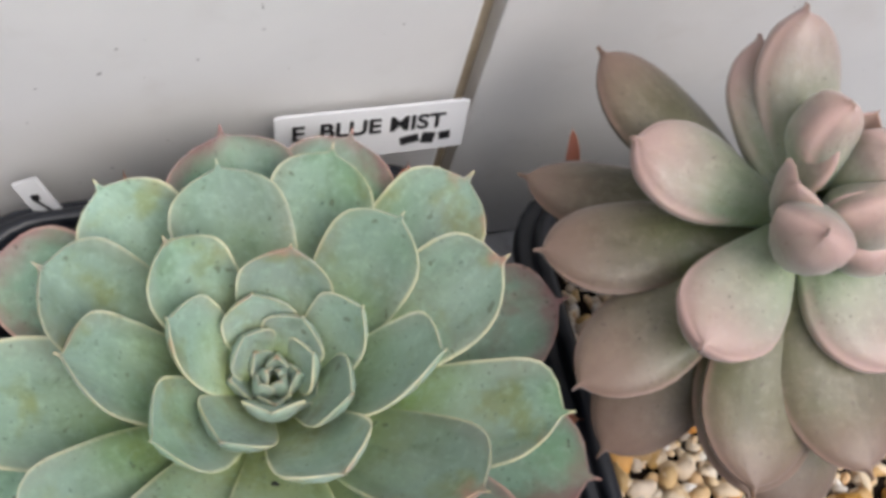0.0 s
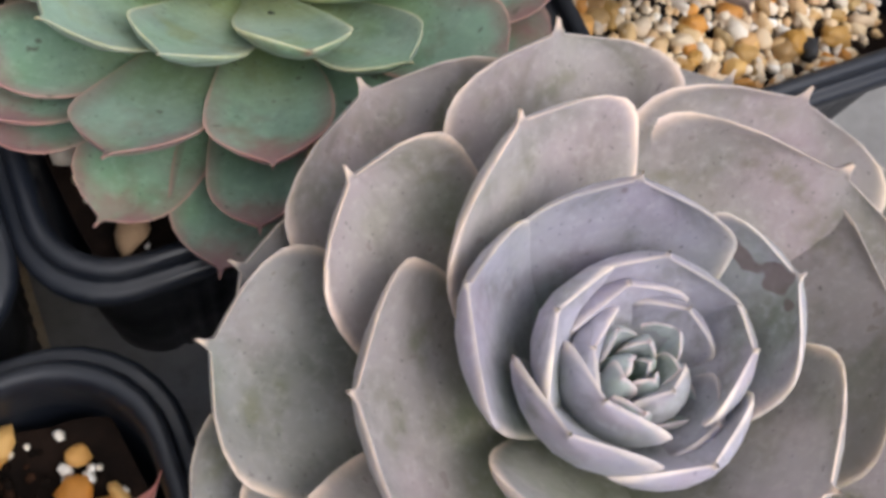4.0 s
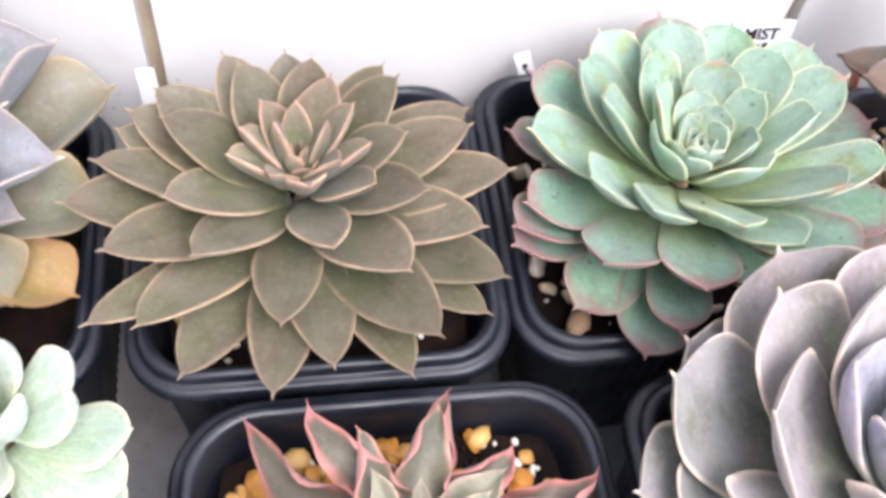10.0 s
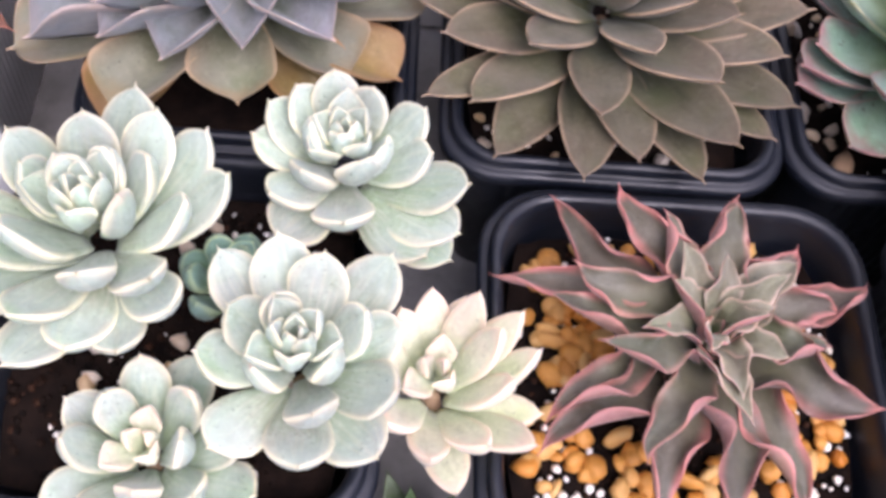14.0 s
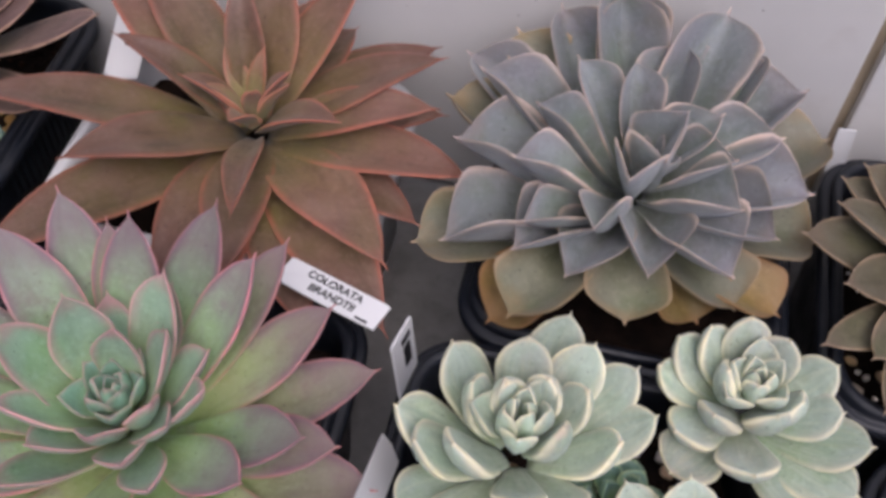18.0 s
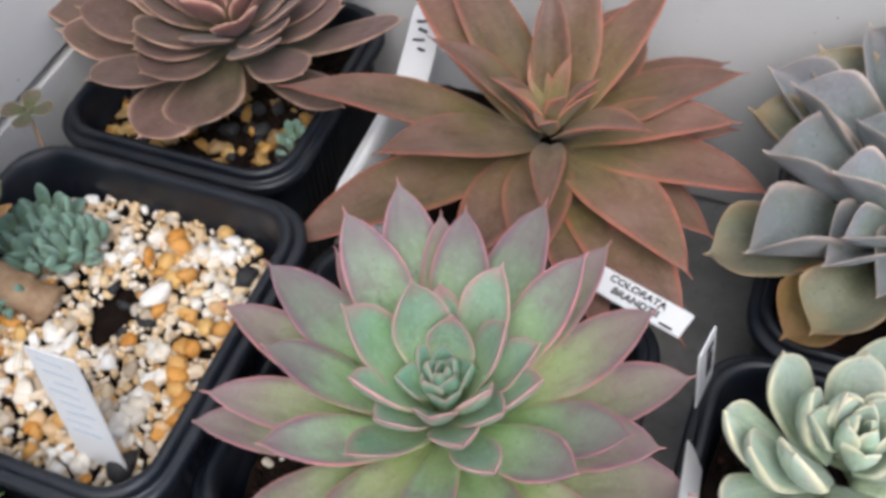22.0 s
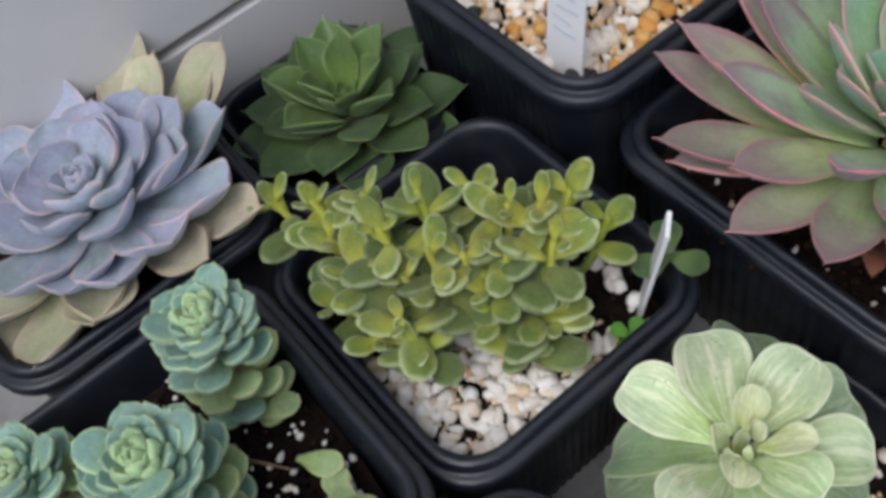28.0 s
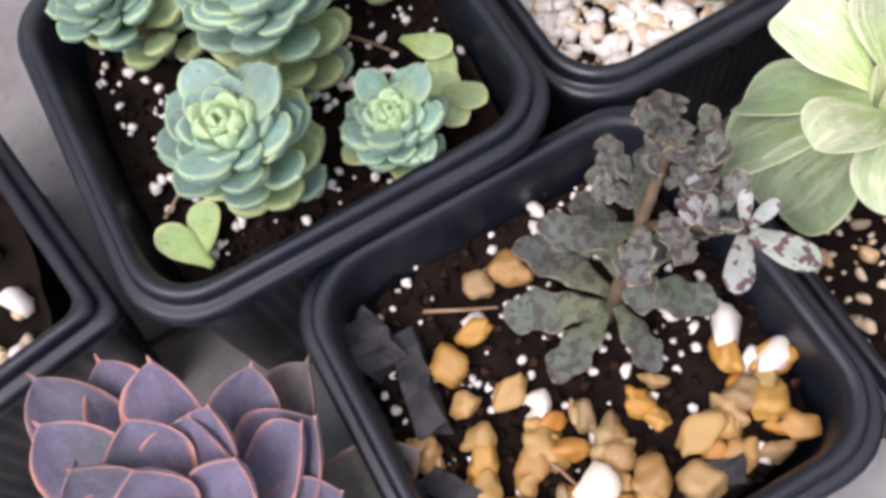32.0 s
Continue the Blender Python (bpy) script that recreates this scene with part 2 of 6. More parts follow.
def tile_material():
    m, nt, bsdf = material("glazed_wall_tile")
    tex = nt.nodes.new("ShaderNodeTexCoord").outputs["Object"]
    info = nt.nodes.new("ShaderNodeObjectInfo").outputs["Random"]
    a = noise_node(nt, 9, 5, 0.6, tex)
    b = noise_node(nt, 60, 4, 0.6, tex)
    specks = noise_node(nt, 420, 1, 0.4, tex)
    col = mix(nt, ramp(nt, a, 0.35, 0.7), (0.66, 0.655, 0.64), (0.75, 0.74, 0.72))
    col = mix(nt, maths(nt, "MULTIPLY", ramp(nt, b, 0.55, 0.75), 0.4), col, (0.60, 0.58, 0.55))
    col = mix(nt, maths(nt, "MULTIPLY", ramp(nt, specks, 0.80, 0.83), 0.7), col, (0.12, 0.1, 0.09))
    hsv = nt.nodes.new("ShaderNodeHueSaturation")
    nt.links.new(maths(nt, "ADD", maths(nt, "MULTIPLY", info, 0.08), 0.96), hsv.inputs["Value"])
    nt.links.new(col, hsv.inputs["Color"])
    nt.links.new(hsv.outputs[0], bsdf.inputs["Base Color"])
    nt.links.new(ramp(nt, b, 0.3, 0.7, 0.28, 0.45), bsdf.inputs["Roughness"])
    bump(nt, bsdf, a, 0.1, 0.002)
    return m


def stone_material(name, lo, hi, scale, rough=0.6, gloss=0.5):
    m, nt, bsdf = material(name)
    bsdf.inputs["Specular IOR Level"].default_value = gloss
    tex = nt.nodes.new("ShaderNodeTexCoord").outputs["Object"]
    a = noise_node(nt, scale, 5, 0.65, tex)
    b = noise_node(nt, scale * 14, 4, 0.6, tex)
    col = mix(nt, ramp(nt, a, 0.3, 0.72), lo, hi)
    col = mix(nt, maths(nt, "MULTIPLY", ramp(nt, b, 0.5, 0.8), 0.4), col, tuple(c * 0.6 for c in lo))
    nt.links.new(col, bsdf.inputs["Base Color"])
    bsdf.inputs["Roughness"].default_value = rough
    bump(nt, bsdf, b, 0.25, 0.001)
    return m


TILE = tile_material()
GROUT = stone_material("grout", (0.36, 0.29, 0.20), (0.46, 0.38, 0.27), 60, 0.85)
FLOOR_TILE = stone_material("floor_tile", (0.16, 0.155, 0.15), (0.33, 0.33, 0.325), 14, 0.5)
# plain finish for the two added, unseen light-blocking walls
ADDED_WALL_PAINT = stone_material("added_wall_render", (0.5, 0.48, 0.45), (0.6, 0.58, 0.55), 5, 0.8)
CRUMB = mineral("soil_crumb", [(0.0049, 0.00325, 0.0024), (0.014, 0.0078, 0.0048), (0.0035, 0.0026, 0.0021), (0.042, 0.0195, 0.0108), (0.0056, 0.0039, 0.003), (0.0112, 0.0065, 0.0042)], 0.9, gloss=0.12)
SOIL = stone_material("potting_soil", (0.00455, 0.003, 0.0024), (0.0169, 0.0096, 0.0066), 110, 0.9, 0.12)
CHARCOAL = stone_material("charcoal", (0.012, 0.012, 0.013), (0.035, 0.035, 0.038), 120, 0.7)
ORANGE_PEBBLE = mineral("orange_pebble", [(0.58, 0.21, 0.022), (0.66, 0.315, 0.06), (0.52, 0.225, 0.035), (0.70, 0.45, 0.16), (0.62, 0.26, 0.035)], 0.45, 140, 0.4)
WHITE_GRIT = mineral("white_grit", [(0.84, 0.83, 0.80), (0.78, 0.73, 0.64), (0.86, 0.85, 0.82), (0.80, 0.72, 0.58)], 0.55, 160, 0.2)
CREAM_GRAVEL = mineral("cream_gravel", [(0.80, 0.76, 0.68), (0.62, 0.40, 0.17), (0.78, 0.70, 0.56), (0.56, 0.30, 0.09), (0.76, 0.64, 0.46), (0.66, 0.46, 0.22), (0.84, 0.81, 0.76), (0.40, 0.31, 0.21), (0.78, 0.70, 0.58)], 0.5)
TAN_PEBBLE = mineral("tan_pebble", [(0.47, 0.23, 0.03), (0.42, 0.285, 0.11), (0.46, 0.245, 0.045), (0.25, 0.175, 0.085), (0.49, 0.35, 0.155), (0.47, 0.27, 0.06), (0.30, 0.205, 0.095), (0.46, 0.20, 0.025), (0.45, 0.33, 0.16)], 0.3, 170, 0.4)


# ---------------------------------------------------------------- mesh helpers
def mesh_object(name, verts, faces, mat, parent=None, label="", smooth=True, uvs=None, under=None):
    me = bpy.data.meshes.new(name)
    me.from_pydata([tuple(v) for v in verts], [], faces)
    me.materials.append(mat)
    if under is not None:
        me.materials.append(under)
        half = len(verts) // 2
        me.polygons.foreach_set("material_index", [1 if all(i >= half for i in f) else 0 for f in faces])
    if uvs is not None:
        layer = me.uv_layers.new(name="leaf")
        idx = np.empty(len(me.loops), dtype=np.int32)
        me.loops.foreach_get("vertex_index", idx)
        layer.data.foreach_set("uv", np.asarray(uvs, dtype=np.float32)[idx].ravel())
    if smooth:
        me.polygons.foreach_set("use_smooth", [True] * len(me.polygons))
    me.update()
    ob = new(name, me)
    if parent is not None:
        ob.parent = parent
    if label:
        ob["label"] = label
    return ob


def part(name, bm, mat, parent, label="", smooth=False):
    bmesh.ops.recalc_face_normals(bm, faces=bm.faces[:])
    me = bpy.data.meshes.new(name)
    bm.to_mesh(me)
    bm.free()
    me.materials.append(mat)
    if smooth:
        me.polygons.foreach_set("use_smooth", [True] * len(me.polygons))
    ob = new(name, me)
    ob.parent = parent
    if label:
        ob["label"] = label
    return ob


def thing(name, label, category, at, group="", kind=""):
    ob = new(name)
    ob.empty_display_size = 0.01
    ob.location = at
    return tagged(ob, label, category, group, kind)


def box_bm(sx, sy, sz, bevel=0.0, at=(0, 0, 0)):
    bm = bmesh.new()
    bmesh.ops.create_cube(bm, size=1.0, matrix=Matrix.Translation(at) @ Matrix.Diagonal((sx, sy, sz, 1)))
    if bevel:
        bmesh.ops.bevel(bm, geom=bm.edges[:], offset=bevel, segments=2, affect="EDGES", profile=0.7)
    return bm


def rounded_square(half_x, half_y, radius, steps=7):
    pts = []
    for cx, cy, a0 in ((1, 1, 0), (-1, 1, 90), (-1, -1, 180), (1, -1, 270)):
        for i in range(steps + 1):
            a = radians(a0 + 90 * i / steps)
            pts.append((cx * (half_x - radius) + radius * math.cos(a), cy * (half_y - radius) + radius * math.sin(a)))
    return pts


def lofted(name, rings, mat, parent, label="", close_ends=(False, False)):
    """Skin over rings of equal point counts."""
    verts, faces, n = [], [], len(rings[0])
    for ring in rings:
        verts += ring
    for k in range(len(rings) - 1):
        for i in range(n):
            j = (i + 1) % n
            faces.append((k * n + i, k * n + j, (k + 1) * n + j, (k + 1) * n + i))
    if close_ends[0]:
        faces.append(tuple(reversed(range(n))))
    if close_ends[1]:
        faces.append(tuple(range((len(rings) - 1) * n, len(rings) * n)))
    return mesh_object(name, verts, faces, mat, parent, label)


# ---------------------------------------------------------------- pots
def square_pot(x, y, top, half=0.0488, half_y=None, label="", mat=None, turn=0.0, corner=0.017, lip=0.0085, name="plant_pot", base=0.0):
    """A thin square nursery pot with rounded corners and a double-ridged lip; its foot stands on the floor."""
    mat = mat or BLACK
    hy = half_y or half
    pot = thing(name, label or "black plastic square nursery pot with a ridged lip", "plant pot", (x, y, base), "pots by the wall")
    pot.rotation_euler = (0, 0, radians(turn))
    h = top - base

    def ring(inset, z, r=corner):
        return [(px, py, z) for px, py in rounded_square(half - inset, hy - inset, max(0.004, r - inset * 0.6))]
    # lip: from the inner wall over the two ridges and back under
    prof = [(0.0076, h - 0.012), (0.0070, h - 0.004), (0.0064, h - 0.0012), (0.0055, h - 0.0002), (0.0043, h), (0.0034, h - 0.0006), (0.0030, h - 0.0018),
            (0.0031, h - 0.0030), (0.0024, h - 0.0036), (0.0014, h - 0.0034), (0.0005, h - 0.0039), (0.0, h - 0.0050), (0.0002, h - lip + 0.001), (0.0008, h - lip), (0.0022, h - lip - 0.0004), (0.0048, h - lip - 0.0002)]
    lofted("lip", [ring(a, z) for a, z in prof], mat, pot)

    def ribbed(inset, z, depth):
        pts = rounded_square(half - inset, hy - inset, max(0.004, corner - inset * 0.6), 12)
        out = []
        for k, ((ax, ay), (bx, by)) in enumerate(zip(pts, pts[1:] + pts[:1])):
            n = 96 if k % 13 == 12 else 1
            for i in range(n):
                s = 1 - depth * (0.5 - 0.5 * math.cos(6.2832 * i / 6)) / half if n > 1 else 1.0
                out.append(((ax + (bx - ax) * i / n) * s, (ay + (by - ay) * i / n) * s, z))
        return out
    lofted("body", [ribbed(0.0058 + 0.035 * h, 0.0, 0.0007), ribbed(0.0052, h - lip - 0.006, 0.0007), ribbed(0.0050, h - lip - 0.0002, 0.0), ribbed(0.0064, h - lip, 0.0),
                    ribbed(0.0074, h - 0.012, 0.0), ribbed(0.0078 + 0.035 * h, 0.003, 0.0)], mat, pot, close_ends=(True, True))
    return pot


def soil_bed(x, y, z, half, seed, half_y=None, mat=None, name="potting_soil", label="dark crumbly potting soil filling a pot", turn=0.0):
    hy = half_y or half
    rng = random.Random(seed)
    n = 26
    verts, faces = [], []
    for j in range(n + 1):
        for i in range(n + 1):
            u, v = 2 * i / n - 1, 2 * j / n - 1
            # squircle map keeps the corners inside the rounded pot
            px, py = u * math.sqrt(1 - 0.17 * v * v), v * math.sqrt(1 - 0.17 * u * u)
            q = Vector((px * half * 160 + seed, py * hy * 160, 0))
            verts.append((px * half, py * hy, 0.0022 * noise.noise(q) + 0.0014 * noise.noise(q * 2.7) + rng.uniform(-0.0006, 0.0006)))
    for j in range(n):
        for i in range(n):
            a = j * (n + 1) + i
            faces.append((a, a + 1, a + n + 2, a + n + 1))
    ob = mesh_object(name, verts, faces, mat or SOIL)
    ob.location, ob.rotation_euler = (x, y, z), (0, 0, radians(turn))
    return tagged(ob, label, "soil", kind="stuff")


def pebble_mesh(name, mat, seed, squash=0.65, rough=0.25, level=2):
    rng = random.Random(seed)
    bm = bmesh.new()
    bmesh.ops.create_icosphere(bm, subdivisions=level, radius=0.5)
    off = Vector((rng.uniform(0, 50), rng.uniform(0, 50), rng.uniform(0, 50)))
    ax = (1.0, rng.uniform(0.52, 0.9), squash * rng.uniform(0.75, 1.1))
    planes = [(Vector((rng.gauss(0, 1), rng.gauss(0, 1), rng.gauss(0, 1))).normalized(), rng.uniform(0.5, 1.0)) for _ in range(11)]
    sharp = 4 + 14 * rough
    for v in bm.verts:
        d = v.co.normalized()
        k = (1 + sum((max(0.0, d.dot(n)) / h) ** sharp for n, h in planes)) ** (-1 / sharp)
        k *= 1.2 + 0.4 * rough * noise.noise(d * 1.3 + off) + 0.12 * rough * noise.noise(d * 4.1 + off)
        v.co = Vector((v.co.x * ax[0], v.co.y * ax[1], v.co.z * ax[2])) * k
    me = bpy.data.meshes.new(name)
    bm.to_mesh(me)
    bm.free()
    me.materials.append(mat)
    me.polygons.foreach_set("use_smooth", [True] * len(me.polygons))
    return me


PEBBLES = {}


def pebble_kinds(mat, kind, count=6, **kw):
    if kind not in PEBBLES:
        PEBBLES[kind] = [pebble_mesh("pebble", mat, 31 * i + len(kind), **kw) for i in range(count)]
    return PEBBLES[kind]


def scatter(parent, meshes, spots, rng, size, name="pebble", settle=0.25):
    """Loose pieces laid on a bed: spots are (x, y, z) of the bed under each."""
    for px, py, pz in spots:
        s = rng.uniform(*size)
        ob = new(name, rng.choice(meshes))
        ob.parent = parent
        ob.scale = (s, s, s)
        ob.location = (px, py, pz + s * settle)
        ob.rotation_euler = (rng.uniform(-0.4, 0.4), rng.uniform(-0.4, 0.4), rng.uniform(0, 6.28))


def joined_pieces(name, mesh, spots, rng, size, mat, parent=None, settle=0.25):
    """Many tiny pieces in one mesh."""
    co = np.array([v.co for v in mesh.vertices])
    polys = [tuple(p.vertices) for p in mesh.polygons]
    verts, faces = [], []
    for px, py, pz in spots:
        s = rng.uniform(*size)
        m = np.array(Euler((rng.uniform(0, 6), rng.uniform(0, 6), rng.uniform(0, 6))).to_matrix())
        base = len(verts)
        verts += [tuple(v) for v in (co * s) @ m.T + np.array((px, py, pz + s * settle))]
        faces += [tuple(i + base for i in p) for p in polys]
    return mesh_object(name, verts, faces, mat, parent)


def spots_in(rng, n, half, z, half_y=None, keep=None):
    out = []
    hy = half_y or half
    while len(out) < n:
        px, py = rng.uniform(-half, half), rng.uniform(-hy, hy)
        if (abs(px / half)) ** 4 + (abs(py / hy)) ** 4 < 1 and (keep is None or keep(px, py)):
            out.append((px, py, z))
    return out


# ---------------------------------------------------------------- leaves
def leaf(plant, mat, az, base_r, base_z, tip_r, tip_z, width, thick=0.004, rise=0.0, bow=0.0, widest=0.62, neck=0.45, blunt=2.0, cup=0.18,
         mucro=0.06, ruffle=0.0, waves=2.5, fold=0.0, name="leaf", nu=8, nv=14, twist=0.0, seed=0.0, label="", round_end=0.6, at=None, roll=0.0, under=None, bend=0.0, curl=0.0):
    """One fleshy leaf from the stem (base_r, base_z) to its tip (tip_r, tip_z), both seen from the plant's axis; az in degrees.
    bow lifts the middle, rise curls the end up, blunt shapes the end, cup lifts both margins, fold makes a channel, ruffle waves the margins."""
    p0, p2 = Vector((base_r, 0, base_z)), Vector((tip_r, 0, tip_z))
    chord = p2 - p0
    length = max(chord.length, 1e-4)
    nrm = Vector((-chord.z, 0, chord.x)) / length
    p1 = p0 + chord * 0.5 + nrm * bow * length * 2
    # a pointed leaf ends in a small triangular tip that runs out of the rounded shoulders
    end = 0.958 if mucro else 1.0
    peak = min(0.34, 0.13 + 3.2 * mucro) if round_end < 0.75 else 0.10 + 1.5 * mucro
    ends = [0.88 * (1 - (1 - i / (nv - 2)) ** 1.25) for i in range(nv - 1)] + [0.915, 0.94, 0.96, 0.98, 1.0]
    tops, bots, uvt = [], [], []
    for v in ends:
        c = p0 * (1 - v) ** 2 + p1 * 2 * v * (1 - v) + p2 * v * v
        t = (p1 - p0) * 2 * (1 - v) + (p2 - p1) * 2 * v
        k = max(0.0, (v - 0.5) / 0.5)
        c = c + nrm * rise * length * (k * k - k * 0.5)
        t = (t + nrm * rise * length * 2 * (2 * k - 0.5) * (1 if k > 0 else 0)).normalized()
        up = Vector((-t.z, 0, t.x))
        if v < widest:
            w = neck + (1 - neck) * math.sin(math.pi / 2 * v / widest) ** 1.4
        else:
            body = max(0.0, 1 - min(1.0, (v - widest) / (end - widest)) ** blunt) ** round_end
            tip = peak * max(0.0, (1 - v) / 0.13) ** 1.25 if mucro and v > 0.85 else 0.0
            w = max(0.012, (body ** 3 + min(tip, peak * 1.1) ** 3) ** (1 / 3))
        w *= width / 2
        a = radians(twist) * (v if abs(twist) < 40 else v * v) + radians(roll)
        th = thick * (0.5 + 0.5 * math.sin(math.pi * min(1.0, v * 1.02) ** 0.8)) * (1.0 if v < 0.86 else max(0.14, (1.0 - v) / 0.14) ** 0.7)
        for i in range(nu + 1):
            side = math.sin(math.pi / 2 * (2 * i / nu - 1))
            lift = cup * w * side * side * (0.4 + 0.6 * v) + fold * w * abs(side)
            if ruffle:
                lift += ruffle * width * side * side * math.sin(waves * 6.28 * v + seed + (1.7 if side > 0 else 0)) * min(1, v * 2.5) * (1 - v ** 5)
                x0 = side * w * (1 + 0.18 * math.sin(waves * 7.1 * v + seed * 2 + (2.3 if side > 0 else 0)) * min(1, v * 2))
            else:
                x0 = side * w * (1 + 0.025 * math.sin(9 * v + seed * 3 + (2 if side > 0 else 0)))
            e = math.sqrt(max(0.0, 1 - side * side))
            if curl:
                turn = curl * (0.16 + 0.84 * math.sin(waves * 3.1416 * v + seed + (1.5708 if side > 0 else 0)) ** 2) * min(1.0, 0.3 + 1.5 * v)
                ang = turn * abs(side)
                x0 = math.copysign(w * 1.25 * math.sin(ang) / turn, side) + 0.20 * width * math.sin(waves * 4.4 * v + seed * 1.7) * v
                lift = w * 1.25 * (1 - math.cos(ang)) / turn
                face = up * math.cos(ang) - Vector((0, math.copysign(math.sin(ang), side), 0))
            else:
                face = up
            mid = c + up * (lift * math.cos(a) + math.sin(a) * x0) + Vector((0, math.cos(a) * x0 - lift * math.sin(a) + bend * length * v * v, 0))
            fz, fy = face.dot(up), face.y
            face = up * (fz * math.cos(a) + fy * math.sin(a)) + Vector((0, fy * math.cos(a) - fz * math.sin(a), 0))
            tops.append(mid + face * th * 0.35 * e)
            bots.append(mid - face * th * 0.65 * e)
            uvt.append(((side + 1) / 2, v))
    n, m = nu + 1, len(ends)
    faces = []
    for k in range(m - 1):
        for i in range(nu):
            a = k * n + i
            faces.append((a, a + n, a + n + 1, a + 1))
            b = m * n + a
            faces.append((b, b + 1, b + n + 1, b + n))
        faces.append((k * n, m * n + k * n, m * n + (k + 1) * n, (k + 1) * n))
        faces.append((k * n + nu, (k + 1) * n + nu, m * n + (k + 1) * n + nu, m * n + k * n + nu))
    faces.append(tuple(range(n)) + tuple(m * n + i for i in reversed(range(n))))
    ca, sa = math.cos(radians(az)), math.sin(radians(az))
    o = at or (0, 0, 0)
    verts = [(p.x * ca - p.y * sa + o[0], p.x * sa + p.y * ca + o[1], p.z + o[2]) for p in tops + bots]
    return mesh_object(name, verts, faces, mat, plant, label, uvs=uvt + uvt, under=under)


def hash_of(text):
    return sum((i + 1) * ord(c) for i, c in enumerate(text))


STEM = stone_material("woody_stem", (0.22, 0.13, 0.07), (0.4, 0.28, 0.17), 120, 0.8)
TWIG = stone_material("brown_twig", (0.09, 0.06, 0.035), (0.19, 0.135, 0.08), 160, 0.85)


def stem_part(plant, points, r0, r1, mat=None, name="stem", sides=9):
    """A tapered stem along a line of points."""
    rings = []
    for i, p in enumerate(points):
        d = (Vector(points[min(i + 1, len(points) - 1)]) - Vector(points[max(i - 1, 0)])).normalized()
        q = d.to_track_quat("Z", "Y").to_matrix()
        r = r0 + (r1 - r0) * i / max(1, len(points) - 1)
        rings.append([tuple(Vector(p) + q @ Vector((r * math.cos(6.2832 * k / sides), r * math.sin(6.2832 * k / sides), 0))) for k in range(sides)])
    return lofted(name, rings, mat or STEM, plant, close_ends=(True, True))


def rosette(label, x, y, base, height, sets, heart, radius, shape, phase=0.0, hand=1, group="", name="echeveria", attach=(0.78, 0.3), heart_spread=1.0, heart_lift=0.0):
    """A succulent rosette. sets: (material, rows, changes) with rows of (azimuth, tip radius mm, tip height mm over base, width mm); heart: (material, count)
    of the small leaves folded over the growing point."""
    plant = thing(name, label, "succulent plant", (x, y, base), group)
    rng = random.Random(hash_of(label))
    inner = min(r[1] for _, rows, _ in sets for r in rows) / 1000
    shape = dict(shape)
    sway, lean = shape.pop("sway", 5), shape.pop("lean", 0.05)
    for mat, rows, changes in sets:
        changes = dict(changes)
        turn = changes.pop("sway", sway)
        for az, r, tz, w in rows:
            f = min(1.0, r / 1000 / radius)
            bz = height * (attach[0] - (attach[0] - attach[1]) * f)
            leaf(plant, mat, az, 0.002 + 0.003 * f, bz, r / 1000, tz / 1000, w / 1000, seed=rng.uniform(0, 6), roll=rng.uniform(-6, 6), twist=rng.uniform(0.5, 1.0) * turn * rng.choice((-1, 1)), bend=rng.uniform(-lean, lean), **{**shape, **changes})
    mat, count = heart
    for i in range(count):
        f = (i + 1) / count
        r = 0.0105 * heart_spread * f ** 0.75
        leaf(plant, mat, phase + hand * 137.508 * i, 0.0003 + 0.10 * r, height * 0.74 + heart_lift, r * (0.30 + 0.62 * f), height * (0.95 + 0.035 * math.sin(3.1 * f)) + heart_lift, 0.0019 * heart_spread + r * 0.62,
             seed=i, roll=rng.uniform(-8, 8), **{**shape, "nu": 6, "nv": 9, "rise": -0.04, "cup": 0.55, "fold": max(0.2, shape.get("fold", 0.0)), "thick": min(0.0030, shape.get("thick", 0.004) * 0.6), "bow": -0.12, "ruffle": 0.0, "curl": 0.0,
                              "round_end": max(0.6, shape.get("round_end", 0.6)), "widest": min(0.62, shape.get("widest", 0.62))})
    stem_part(plant, [(0, 0, -0.004), (0, 0, height * 0.25), (0, 0, height * 0.45)], 0.0042, 0.002)
    return plant


def spiral(count, radius, low, high, width, phase=0.0, hand=1, start=6, power=0.6, jitter=2.0, seed=1, sunk=0.0):
    """Rows for a rosette whose leaves follow the spiral all the way out."""
    rng = random.Random(seed)
    rows = []
    for i in range(start, count):
        f = (i + 1) / count
        rows.append((phase + hand * 137.508 * i + rng.uniform(-4, 4), 1000 * radius * f ** power * rng.uniform(0.95, 1.05),
                     1000 * (high + (low - high) * max(0.0, f - 0.25) / 0.75 - sunk * max(0.0, 1 - f / 0.4)) + rng.uniform(-jitter, jitter), 1000 * width * (0.45 + 0.55 * f ** 0.5)))
    return rows


# ---------------------------------------------------------------- the place
WALL_Y, WALL_X = 0.232, -0.496
floor = thing("floor", "grey-beige ceramic floor tiles with sandy joints", "floor", (0, 0, 0), kind="structure")
part("joint_bed", box_bm(3.0, 2.6, 0.05, at=(0.85, -0.95, -0.029)), GROUT, floor)
for i in range(-1, 8):
    for j in range(-7, 2):
        part("tile", box_bm(0.296, 0.296, 0.02, 0.0015, (i * 0.3 - 0.19, j * 0.3 + 0.01 - 0.075, -0.010)), FLOOR_TILE, floor)
back = thing("wall_back", "white glazed tile wall with beige joints", "wall", (0, 0, 0), kind="structure")
part("backing", box_bm(2.8, 0.1, 1.73, at=(0.85, WALL_Y + 0.055, 0.865)), GROUT, back)
side = thing("wall_side", "pale grey tiled wall meeting the white wall in a corner", "wall", (0, 0, 0), kind="structure")
